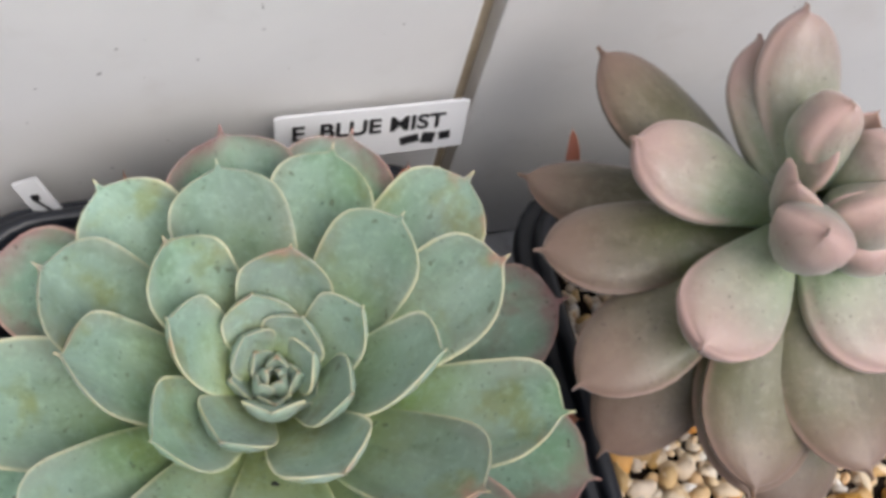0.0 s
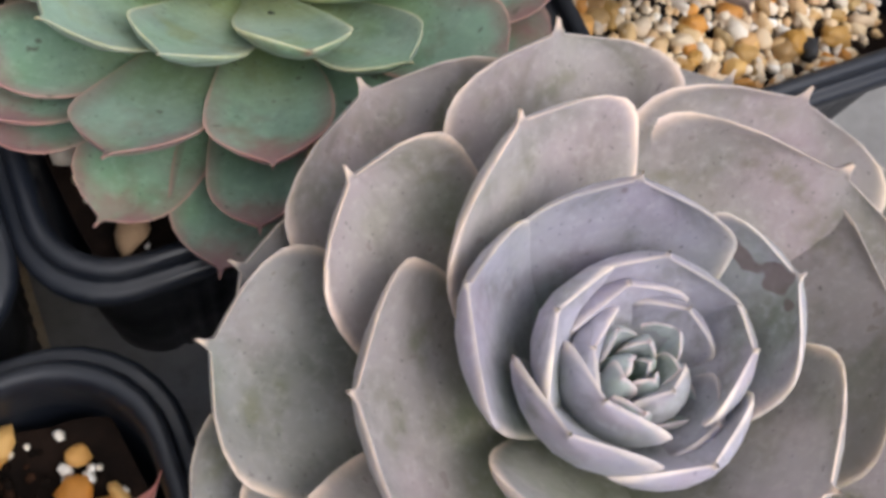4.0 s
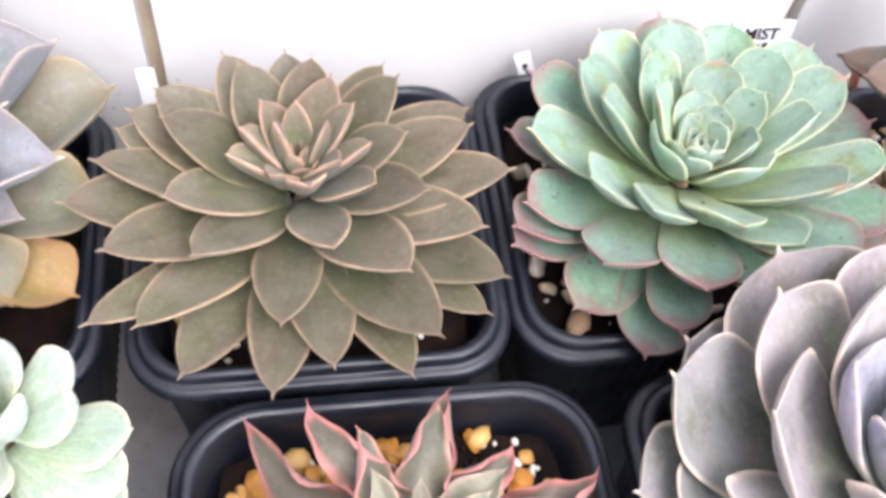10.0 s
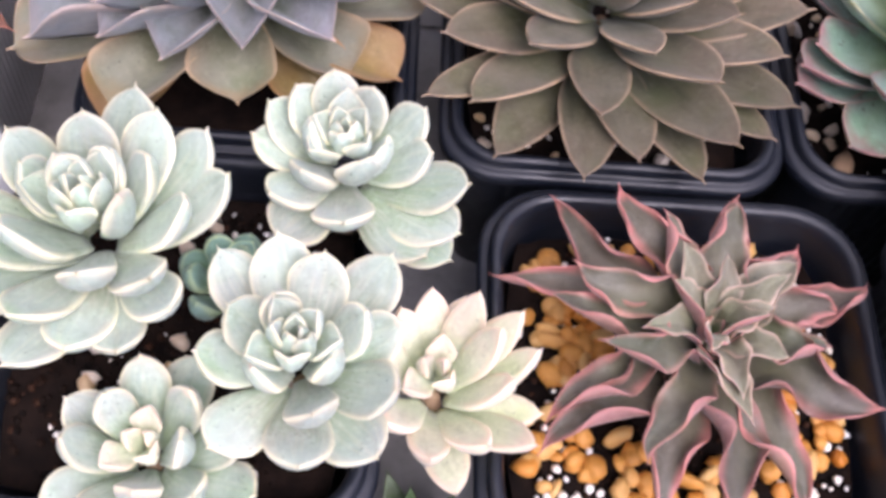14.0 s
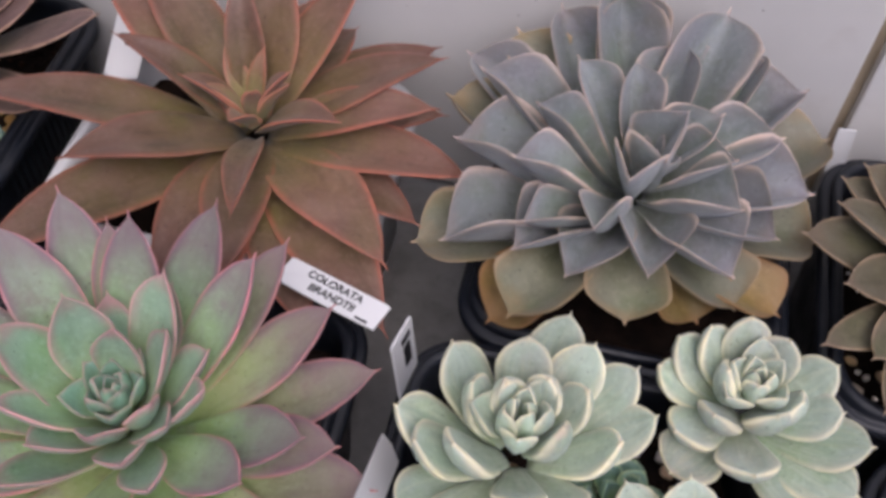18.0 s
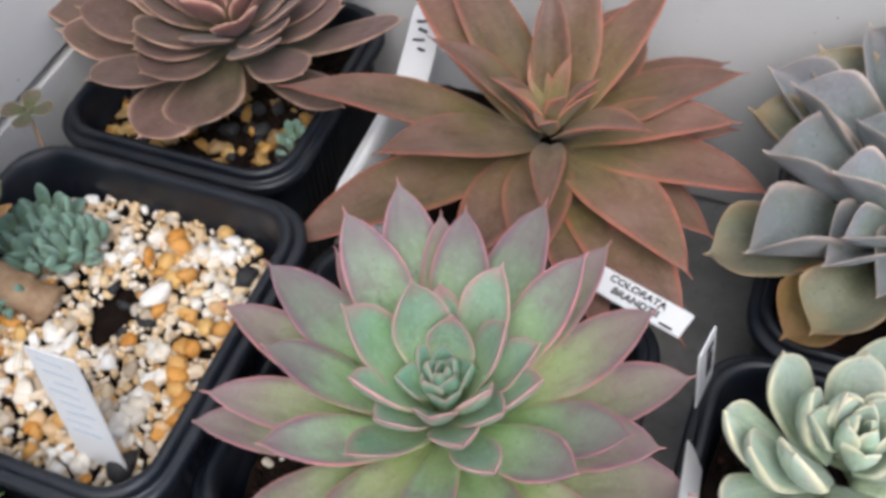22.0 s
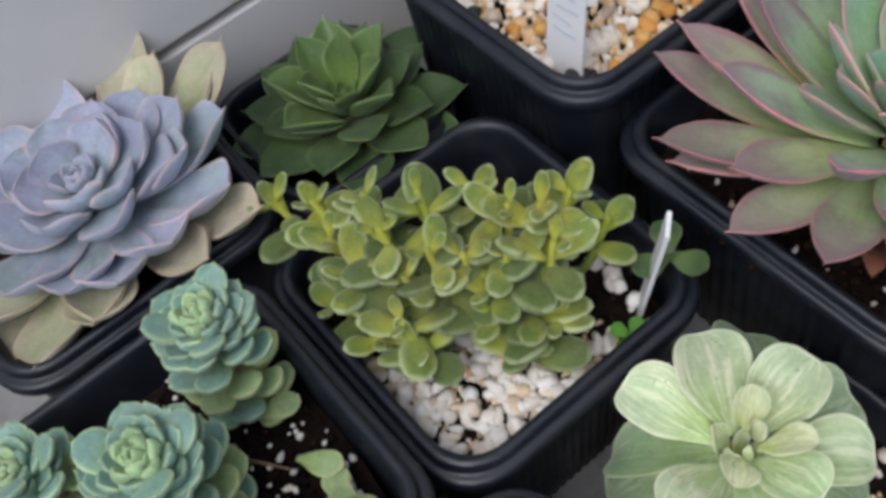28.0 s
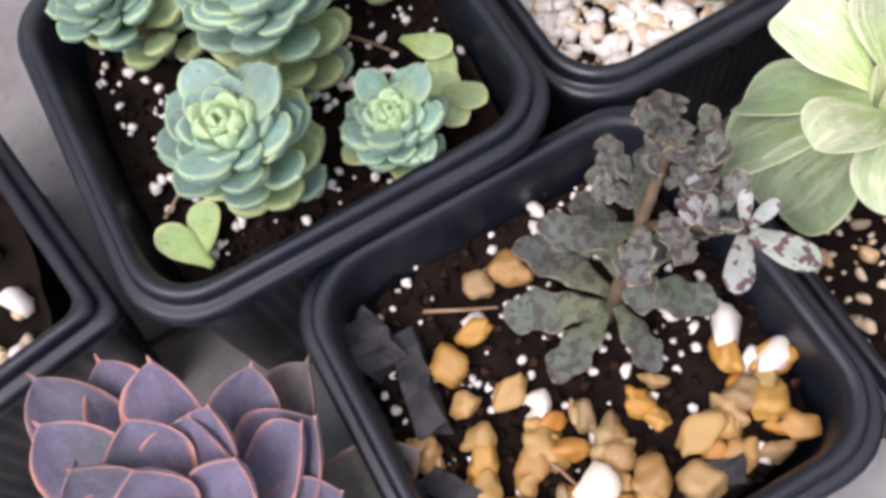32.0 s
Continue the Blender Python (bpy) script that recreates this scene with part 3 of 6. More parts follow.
part("backing", box_bm(0.1, 2.5, 1.73, at=(WALL_X - 0.055, -0.93, 0.865)), GROUT, side)
for row in range(0, 9):
    z0 = 0.13 + (row - 1) * 0.2
    for k in range(-3, 12):
        x0 = -0.126 + 0.2 * k + (0.1 if row != 0 else 0.0) * (row % 2 == 1)
        if x0 + 0.2 < WALL_X:
            continue
        lo, hi = max(x0, WALL_X), x0 + 0.2
        bot = max(z0, 0.0)
        part("tile", box_bm(hi - lo - 0.0045, 0.010, z0 + 0.2 - bot - 0.0045, 0.0008, ((lo + hi) / 2, WALL_Y + 0.002 + 0.003, (bot + z0 + 0.2) / 2)), TILE, back)
    z1 = 0.071 + (row - 1) * 0.2
    for k in range(-11, 2):
        y0 = 0.016 + 0.2 * k + (0.1 if row % 2 == 0 else 0.0)
        hi = min(y0 + 0.2, WALL_Y)
        if hi - y0 < 0.02:
            continue
        bot = max(z1, 0.0)
        part("tile", box_bm(0.010, hi - y0 - 0.0045, z1 + 0.2 - bot - 0.0045, 0.0008, (WALL_X - 0.005, (y0 + hi) / 2, (bot + z1 + 0.2) / 2)), TILE, side)

# two unseen walls added to cut light from the horizon and deepen the gaps
front = thing("added_wall_front", "plain pale wall added out of view in front to block low sky light", "wall", (0, 0, 0), kind="structure")
part("wall_face", box_bm(2.8, 0.12, 0.9, 0.004, (0.85, -2.2, 0.45)), ADDED_WALL_PAINT, front)
far = thing("added_wall_far", "plain pale wall added out of view at the far end to block low sky light", "wall", (0, 0, 0), kind="structure")
part("wall_face", box_bm(0.12, 2.36, 0.9, 0.004, (2.31, -0.955, 0.45)), ADDED_WALL_PAINT, far)

# ---------------------------------------------------------------- pots and beds
# key: place, lip height, half width and half depth of the lip
POTS = {"a": (0.128, 0.166, 0.0708, 0.0488, 0.0488), "b": (0.019, 0.1745, 0.0708, 0.0505, 0.0510), "c": (-0.0815, 0.1725, 0.0708, 0.0502, 0.0500), "d": (-0.187, 0.176, 0.066, 0.0488, 0.0488),
        "f": (-0.434, 0.183, 0.0708, 0.0488, 0.0488), "g": (0.0405, 0.0702, 0.0708, 0.0485, 0.0488), "h": (-0.0667, 0.0675, 0.0708, 0.0535, 0.0530), "i": (-0.1935, 0.0735, 0.0708, 0.0510, 0.0515),
        "j": (-0.3110, 0.0765, 0.0708, 0.0555, 0.0522), "l": (-0.4525, -0.0180, 0.052, 0.036, 0.0355), "m": (-0.4540, -0.1025, 0.068, 0.0415, 0.0480), "n": (-0.3575, -0.0300, 0.065, 0.0492, 0.0465),
        "p": (-0.3540, -0.1275, 0.0755, 0.0502, 0.0502), "q": (-0.2628, -0.1035, 0.066, 0.0462, 0.0470), "o": (-0.250, -0.006, 0.035, 0.042, 0.042)}
BEDS = {"p": 0.058, "n": 0.046, "q": 0.0495, "o": 0.021, "l": 0.036, "d": 0.05}
for key, (px, py, top, hx, hy) in POTS.items():
    square_pot(px, py, top, half=hx, half_y=hy, corner=0.021 if key == "h" else 0.017)
    soil_bed(px, py, BEDS.get(key, top - 0.015), hx - (0.006 if key == "o" else 0.0083), ord(key), half_y=hy - (0.006 if key == "o" else 0.0083))
square_pot(-0.413, 0.0665, 0.092, half=0.053, half_y=0.0525)
soil_bed(-0.413, 0.0665, 0.073, 0.0455, 77)
square_pot(-0.3187, 0.1768, 0.0690, half=0.0545, half_y=0.0455, label="white plastic square pot with rounded corners", mat=WHITE_PLASTIC)
soil_bed(-0.3187, 0.1768, 0.055, 0.0462, 78, half_y=0.0372)
square_pot(-0.3565, -0.2365, 0.070, corner=0.004, label="black plastic square pot with sharp corners", turn=10)
soil_bed(-0.3565, -0.2365, 0.055, 0.0405, 79)
bed = thing("gravel", "pinkish gravel in a sharp-cornered pot", "gravel", (-0.3565, -0.2365, 0.0555), "top dressing")
rng = random.Random(40)
scatter(bed, pebble_kinds(CREAM_GRAVEL, "cream", squash=0.75, rough=0.55), spots_in(rng, 120, 0.038, 0.0), rng, (0.004, 0.008))
square_pot(-0.262, -0.192, 0.046, half=0.030, corner=0.012)
soil_bed(-0.262, -0.192, 0.040, 0.023, 80)


# ---------------------------------------------------------------- leaf materials
B_LEAF = leaf_material("blue_green_leaf", (0.28, 0.37, 0.14), (0.22, 0.32, 0.245), (0.40, 0.22, 0.17), (0.66, 0.61, 0.38), 0.030, 0.95, 0.12, (0.20, 0.24, 0.085), 0.7, smudge=0.5, spots=((0.09, 0.105, 0.06), 330, 0.70, 0.6))
B_OUTER = leaf_material("aging_blue_green_leaf", (0.25, 0.36, 0.15), (0.19, 0.295, 0.225), (0.25, 0.11, 0.12), (0.50, 0.27, 0.23), 0.03, 0.80, 0.45, (0.17, 0.155, 0.11), 0.6, spots=((0.07, 0.06, 0.045), 330, 0.68, 0.65))
G_OUTER = leaf_material("olive_mauve_leaf", (0.218, 0.229, 0.147), (0.3, 0.273, 0.267), (0.338, 0.283, 0.283), (0.828, 0.643, 0.512), 0.042, 0.92, 0.3, (0.169, 0.169, 0.114), 0.9, 0.42, bloom=0.5, smudge=0.75, spots=((0.164, 0.125, 0.109), 300, 0.70, 0.5))
# greener than G_OUTER, and darkened in the colour for the weaker light low down
G_LOW_SHADED = leaf_material("shaded_grey_olive_leaf", (0.155, 0.175, 0.12), (0.205, 0.205, 0.195), (0.24, 0.215, 0.21), (0.66, 0.52, 0.41), 0.038, 0.92, 0.3, (0.135, 0.14, 0.095), 0.9, 0.42, bloom=0.4, smudge=0.75, spots=((0.12, 0.10, 0.08), 300, 0.70, 0.5))
G_LEAF = leaf_material("lilac_grey_leaf", (0.305, 0.371, 0.294), (0.332, 0.322, 0.376), (0.354, 0.316, 0.376), (0.85, 0.719, 0.61), 0.05, 0.92, 0.2, (0.218, 0.191, 0.196), 0.6, 0.42, bloom=0.5, spots=((0.124, 0.0753, 0.0695), 130, 0.70, 0.7), smudge=0.85)
G_HEART = leaf_material("pale_lilac_heart_leaf", (0.273, 0.436, 0.24), (0.371, 0.414, 0.414), (0.414, 0.371, 0.425), (0.785, 0.61, 0.589), 0.08, 0.9, 0.2, (0.273, 0.36, 0.24), 0.4, bloom=0.4)
C_LEAF = leaf_material("olive_brown_leaf", (0.088, 0.10, 0.040), (0.112, 0.098, 0.062), (0.15, 0.105, 0.072), (0.44, 0.31, 0.20), 0.055, 0.85, 0.35, (0.09, 0.09, 0.045), 0.5, smudge=0.6)
C_HEART = leaf_material("rosy_olive_leaf", (0.15, 0.19, 0.085), (0.185, 0.16, 0.105), (0.25, 0.155, 0.115), (0.50, 0.30, 0.22), 0.07, 0.82, 0.4, (0.18, 0.165, 0.10), 0.4)
D_LEAF = leaf_material("slate_grey_leaf", (0.138, 0.17, 0.12), (0.204, 0.225, 0.229), (0.26, 0.225, 0.224), (0.714, 0.52, 0.416), 0.05, 0.84, 0.4, (0.138, 0.155, 0.12), 0.7, bloom=0.6, smudge=0.55)
D_LOW = leaf_material("dull_olive_leaf", (0.14, 0.15, 0.075), (0.18, 0.18, 0.125), (0.27, 0.20, 0.11), (0.50, 0.34, 0.20), 0.045, 0.82, 0.5, (0.12, 0.115, 0.07), 0.5)
D_DRY = leaf_material("yellowing_leaf", (0.16, 0.144, 0.063), (0.256, 0.168, 0.063), (0.272, 0.152, 0.063), (0.32, 0.16, 0.072), 0.05, 0.8, 0.5, (0.16, 0.136, 0.072), 0.6)
E_HEART = leaf_material("copper_heart_leaf", (0.24, 0.25, 0.09), (0.24, 0.14, 0.085), (0.30, 0.11, 0.07), (0.46, 0.16, 0.10), 0.10, 0.80, 0.5, (0.21, 0.19, 0.08), 0.5)
E_LEAF = leaf_material("coppery_brown_leaf", (0.168, 0.125, 0.0486), (0.153, 0.0837, 0.0583), (0.203, 0.0784, 0.0551), (0.418, 0.127, 0.081), 0.07, 0.82, 0.5, (0.122, 0.0806, 0.0454), 0.7, smudge=0.6)
F_LEAF = leaf_material("maroon_brown_leaf", (0.14, 0.125, 0.062), (0.138, 0.082, 0.066), (0.175, 0.092, 0.074), (0.64, 0.41, 0.29), 0.068, 0.88, 0.3, (0.095, 0.075, 0.05), 0.6, smudge=0.6)
F_HEART = leaf_material("rosy_maroon_leaf", (0.20, 0.165, 0.09), (0.235, 0.105, 0.09), (0.30, 0.115, 0.10), (0.66, 0.39, 0.29), 0.085, 0.88, 0.3, (0.165, 0.09, 0.07), 0.5)
A_LEAF = leaf_material("pinkish_beige_leaf", (0.125, 0.135, 0.07), (0.155, 0.128, 0.09), (0.205, 0.132, 0.102), (0.27, 0.17, 0.135), 0.03, 0.62, 0.3, (0.115, 0.10, 0.062), 0.8, 0.38, bloom=0.45, smudge=0.6)
A_YOUNG = leaf_material("pink_green_leaf", (0.27, 0.34, 0.22), (0.31, 0.29, 0.235), (0.40, 0.265, 0.235), (0.50, 0.34, 0.30), 0.05, 0.60, 0.5, (0.33, 0.37, 0.29), 0.5, 0.36, bloom=0.45)
H_LEAF = leaf_material("dark_olive_ruffled_leaf", (0.145, 0.15, 0.085), (0.09, 0.088, 0.06), (0.16, 0.095, 0.07), (0.56, 0.27, 0.215), 0.10, 0.95, 0.2, (0.07, 0.072, 0.045), 0.5)
H_YOUNG = leaf_material("yellowish_olive_ruffled_leaf", (0.16, 0.185, 0.10), (0.19, 0.19, 0.125), (0.34, 0.21, 0.155), (0.66, 0.46, 0.37), 0.10, 0.92, 0.25, (0.13, 0.13, 0.08), 0.5)
H_PINK = leaf_material("rose_flushed_ruffled_leaf", (0.11, 0.105, 0.062), (0.084, 0.074, 0.053), (0.30, 0.115, 0.10), (0.48, 0.165, 0.145), 0.17, 0.88, 0.35, (0.072, 0.062, 0.042), 0.5)
H_HEART = leaf_material("pale_olive_young_leaf", (0.17, 0.22, 0.10), (0.25, 0.245, 0.16), (0.42, 0.20, 0.155), (0.60, 0.40, 0.30), 0.12, 0.9, 0.2, (0.18, 0.18, 0.10), 0.3)
I_LEAF = leaf_material("variegated_pale_green_leaf", (0.319, 0.415, 0.256), (0.372, 0.458, 0.378), (0.596, 0.5, 0.383), (0.83, 0.766, 0.511), 0.062, 0.93, 0.4, (0.319, 0.426, 0.287), 0.5, bloom=0.4, stripes=(0.446, 0.511, 0.393), flesh=0.3)
I_PINK = leaf_material("variegated_pink_cream_leaf", (0.52, 0.583, 0.39), (0.625, 0.642, 0.464), (0.7, 0.505, 0.408), (0.775, 0.661, 0.483), 0.16, 0.75, 0.7, (0.568, 0.602, 0.418), 0.3, bloom=0.3)
J_LEAF = leaf_material("green_leaf_with_red_edge", (0.35, 0.498, 0.201), (0.265, 0.376, 0.249), (0.212, 0.133, 0.164), (0.615, 0.223, 0.233), 0.046, 0.46, 0.95, (0.254, 0.233, 0.212), 0.5, smudge=0.5)
J_OUTER = leaf_material("mauve_leaf_with_red_edge", (0.385, 0.492, 0.203), (0.31, 0.332, 0.214), (0.23, 0.144, 0.166), (0.621, 0.235, 0.214), 0.046, 0.48, 0.95, (0.268, 0.219, 0.182), 0.6, smudge=0.5)
J_INNER = leaf_material("young_green_leaf", (0.329, 0.477, 0.201), (0.233, 0.36, 0.244), (0.424, 0.223, 0.233), (0.636, 0.318, 0.318), 0.045, 0.78, 0.6, (0.233, 0.36, 0.223), 0.4)
J_HEART = leaf_material("blue_green_heart_leaf", (0.28, 0.42, 0.19), (0.18, 0.33, 0.23), (0.40, 0.27, 0.25), (0.50, 0.33, 0.30), 0.04, 0.86, 0.3, (0.2, 0.36, 0.23), 0.3)
L_LEAF = leaf_material("deep_green_leaf", (0.11, 0.162, 0.0442), (0.0456, 0.0846, 0.028), (0.0552, 0.0883, 0.0331), (0.162, 0.228, 0.0736), 0.045, 0.9, 0.2, (0.0368, 0.0662, 0.0294), 0.4, 0.36, bloom=0.2)
L_YOUNG = leaf_material("fresh_green_leaf", (0.148, 0.226, 0.0545), (0.0818, 0.144, 0.0389), (0.0857, 0.148, 0.0467), (0.234, 0.319, 0.109), 0.05, 0.9, 0.2, (0.0623, 0.117, 0.0312), 0.4, 0.36, bloom=0.15)
M_LEAF = leaf_material("powder_blue_leaf", (0.28, 0.345, 0.36), (0.315, 0.36, 0.445), (0.36, 0.35, 0.43), (0.62, 0.44, 0.42), 0.045, 0.9, 0.3, (0.27, 0.29, 0.37), 0.5, bloom=0.5, smudge=0.4)
M_OUTER = leaf_material("cream_olive_leaf", (0.33, 0.34, 0.20), (0.42, 0.40, 0.28), (0.48, 0.42, 0.30), (0.58, 0.42, 0.30), 0.04, 0.85, 0.4, (0.34, 0.33, 0.24), 0.5, bloom=0.3)
N_LEAF = leaf_material("felted_lime_leaf", (0.32, 0.35, 0.035), (0.125, 0.17, 0.03), (0.095, 0.13, 0.035), (0.40, 0.45, 0.24), 0.13, 0.88, 0.3, (0.37, 0.38, 0.03), 0.75, 0.8, bloom=0.3, flesh=0.25)
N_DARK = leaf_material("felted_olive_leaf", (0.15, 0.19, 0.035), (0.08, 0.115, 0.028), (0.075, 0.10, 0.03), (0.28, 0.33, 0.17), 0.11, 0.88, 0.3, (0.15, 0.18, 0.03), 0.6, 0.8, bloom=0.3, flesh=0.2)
# lower tier: greyer green stripes, with the shadow from above mixed into the colour
O_LOW_SHADED = leaf_material("shaded_cream_striped_leaf", (0.295, 0.389, 0.153), (0.248, 0.342, 0.195), (0.33, 0.425, 0.236), (0.661, 0.696, 0.448), 0.035, 0.95, 0.2, (0.201, 0.295, 0.165), 0.5, stripes=(0.425, 0.507, 0.33))
P_LEAF = leaf_material("seagreen_leaf", (0.28, 0.40, 0.20), (0.17, 0.295, 0.235), (0.21, 0.33, 0.25), (0.42, 0.52, 0.27), 0.085, 0.92, 0.3, (0.17, 0.28, 0.22), 0.4)
P_OLD = leaf_material("yellow_green_leaf", (0.34, 0.42, 0.17), (0.26, 0.36, 0.17), (0.4, 0.42, 0.2), (0.46, 0.5, 0.22), 0.10, 0.9, 0.3, (0.34, 0.38, 0.16), 0.4)
P_HEART = leaf_material("lime_heart_leaf", (0.34, 0.47, 0.17), (0.29, 0.43, 0.22), (0.32, 0.45, 0.26), (0.50, 0.60, 0.32), 0.07, 0.9, 0.3, (0.27, 0.41, 0.22), 0.4)
Q_LEAF = leaf_material("spotted_grey_leaf", (0.11, 0.135, 0.075), (0.088, 0.108, 0.088), (0.072, 0.060, 0.055), (0.26, 0.24, 0.16), 0.035, 0.90, 0.3, (0.05, 0.038, 0.036), 0.8, 0.75, spots=((0.042, 0.028, 0.027), 480, 0.53, 0.6))
Q_CREST = leaf_material("crimped_grey_leaf", (0.13, 0.145, 0.115), (0.115, 0.128, 0.112), (0.07, 0.05, 0.044), (0.38, 0.33, 0.21), 0.06, 0.85, 0.5, (0.048, 0.030, 0.029), 0.8, 0.75, spots=((0.04, 0.023, 0.023), 620, 0.52, 0.7))
Q_PALE = leaf_material("pale_spotted_leaf", (0.26, 0.30, 0.25), (0.30, 0.33, 0.31), (0.28, 0.28, 0.27), (0.33, 0.33, 0.30), 0.04, 0.95, 0.1, (0.23, 0.25, 0.23), 0.4, 0.75, spots=((0.075, 0.028, 0.036), 480, 0.54, 0.9))
O_MID = leaf_material("cream_flushed_leaf", (0.36, 0.468, 0.18), (0.396, 0.504, 0.288), (0.528, 0.6, 0.384), (0.804, 0.816, 0.576), 0.04, 0.95, 0.2, (0.312, 0.432, 0.24), 0.5, stripes=(0.696, 0.732, 0.504))
O_INNER = leaf_material("cream_green_young_leaf", (0.386, 0.483, 0.116), (0.541, 0.598, 0.329), (0.618, 0.647, 0.405), (0.695, 0.715, 0.483), 0.05, 0.95, 0.2, (0.435, 0.531, 0.271), 0.4, stripes=(0.676, 0.695, 0.464))
H_UNDER = leaf_material("rosy_leaf_underside", (0.19, 0.13, 0.10), (0.31, 0.17, 0.15), (0.38, 0.17, 0.155), (0.50, 0.19, 0.17), 0.07, 0.8, 0.4, (0.22, 0.14, 0.115), 0.6)
R_LEAF = leaf_material("violet_grey_leaf", (0.12, 0.115, 0.12), (0.13, 0.12, 0.175), (0.155, 0.125, 0.165), (0.66, 0.28, 0.20), 0.06, 0.94, 0.15, (0.11, 0.10, 0.125), 0.5, bloom=0.35, smudge=0.5)
R_OLD = leaf_material("brown_grey_leaf", (0.10, 0.095, 0.07), (0.115, 0.10, 0.10), (0.14, 0.105, 0.10), (0.42, 0.22, 0.16), 0.04, 0.9, 0.3, (0.09, 0.08, 0.065), 0.6, bloom=0.25)
K_LEAF = leaf_material("powdery_finger_leaf", (0.24, 0.29, 0.15), (0.20, 0.265, 0.22), (0.23, 0.29, 0.23), (0.26, 0.32, 0.26), 0.04, 0.9, 0.2, (0.17, 0.23, 0.19), 0.5, bloom=0.4)
K_OLD = leaf_material("yellow_green_finger_leaf", (0.24, 0.29, 0.12), (0.20, 0.255, 0.135), (0.25, 0.285, 0.13), (0.28, 0.31, 0.16), 0.05, 0.88, 0.2, (0.22, 0.25, 0.13), 0.5, bloom=0.4)
K_BABY = leaf_material("small_blue_leaf", (0.2, 0.29, 0.17), (0.15, 0.245, 0.19), (0.18, 0.28, 0.22), (0.22, 0.32, 0.26), 0.06, 0.9, 0.2, (0.12, 0.2, 0.16), 0.4, bloom=0.4)
CLOVER = leaf_material("bright_weed_leaf", (0.08, 0.22, 0.02), (0.09, 0.26, 0.025), (0.1, 0.28, 0.03), (0.12, 0.3, 0.05), 0.04, 0.95, 0.0, (0.07, 0.2, 0.02), 0.3, bloom=0.0)

# ---------------------------------------------------------------- rosettes by the wall
SPOON = dict(widest=0.70, neck=0.38, blunt=3.2, round_end=0.46, cup=0.36, thick=0.0042, mucro=0.05, bow=-0.03, rise=0.04)
rosette("blue-green rosette with red-tipped spoon leaves in a black pot", 0.0246, 0.1755, 0.055, 0.040,
        [(B_OUTER, [(a, r, z, w * 1.25) for a, r, z, w in [(147, 53.1, 35, 17.4), (-164, 55, 33, 16), (-159, 58.9, 28, 17.3), (94, 45.6, 41.2, 19.9), (61, 48.5, 38, 18.3), (-26, 58.1, 33, 17.2), (-50, 52.9, 37, 17.8), (-40, 59.6, 30, 15), (2, 53.5, 37, 17.7), (79, 45.5, 33, 13.1), (168, 54.4, 33, 11.9), (-103, 51.7, 40, 17), (-131, 54.1, 38, 17.3), (-135, 59.1, 20.4, 16.4), (-117, 61.9, 18.5, 16.3), (-109, 57.3, 27, 13.7), (-160, 59.8, 23, 16.9), (-81, 46.7, 31, 17.5)]], {}), (B_LEAF, [(a, r, z, w * 1.14) for a, r, z, w in [(96, 34.9, 49, 18), (63, 39.4, 47, 17.1), (34, 49.9, 43, 18.8), (37, 31, 52, 15.6), (10, 41.1, 52, 17), (-25, 48.7, 47, 17.6), (-46, 39.5, 52, 16.3), (-72, 43.9, 46, 15.3), (-97, 37.6, 49, 15.9), (-126, 39.9, 49, 16.3), (-151, 45.4, 51, 16), (175, 50.4, 43, 19.9), (150, 39.9, 49, 17.5), (124, 43.2, 45, 17.8)]], {}), (B_LEAF, [(126, 25.3, 52, 15.5), (73, 16.8, 53, 16), (176, 32, 52.2, 17.5), (-17, 26.5, 54, 16.5), (-154, 23.2, 52, 16.5), (-73, 22.9, 51.7, 16.5), (-135, 16, 46, 14), (16, 15.6, 51.2, 13), (156, 17.4, 51.4, 13.5),
         (-34, 14, 47, 13), (96, 11.7, 46, 12.5), (46, 8.8, 44.2, 11.5), (128, 7.2, 42, 9.8), (4, 6.8, 41, 9.5), (-100, 8.2, 42, 10.5)], {"cup": 0.45, "thick": 0.003})], (B_LEAF, 11), 0.06, SPOON, 20, 1, "rosettes in pots", heart_spread=0.85, heart_lift=-0.001)
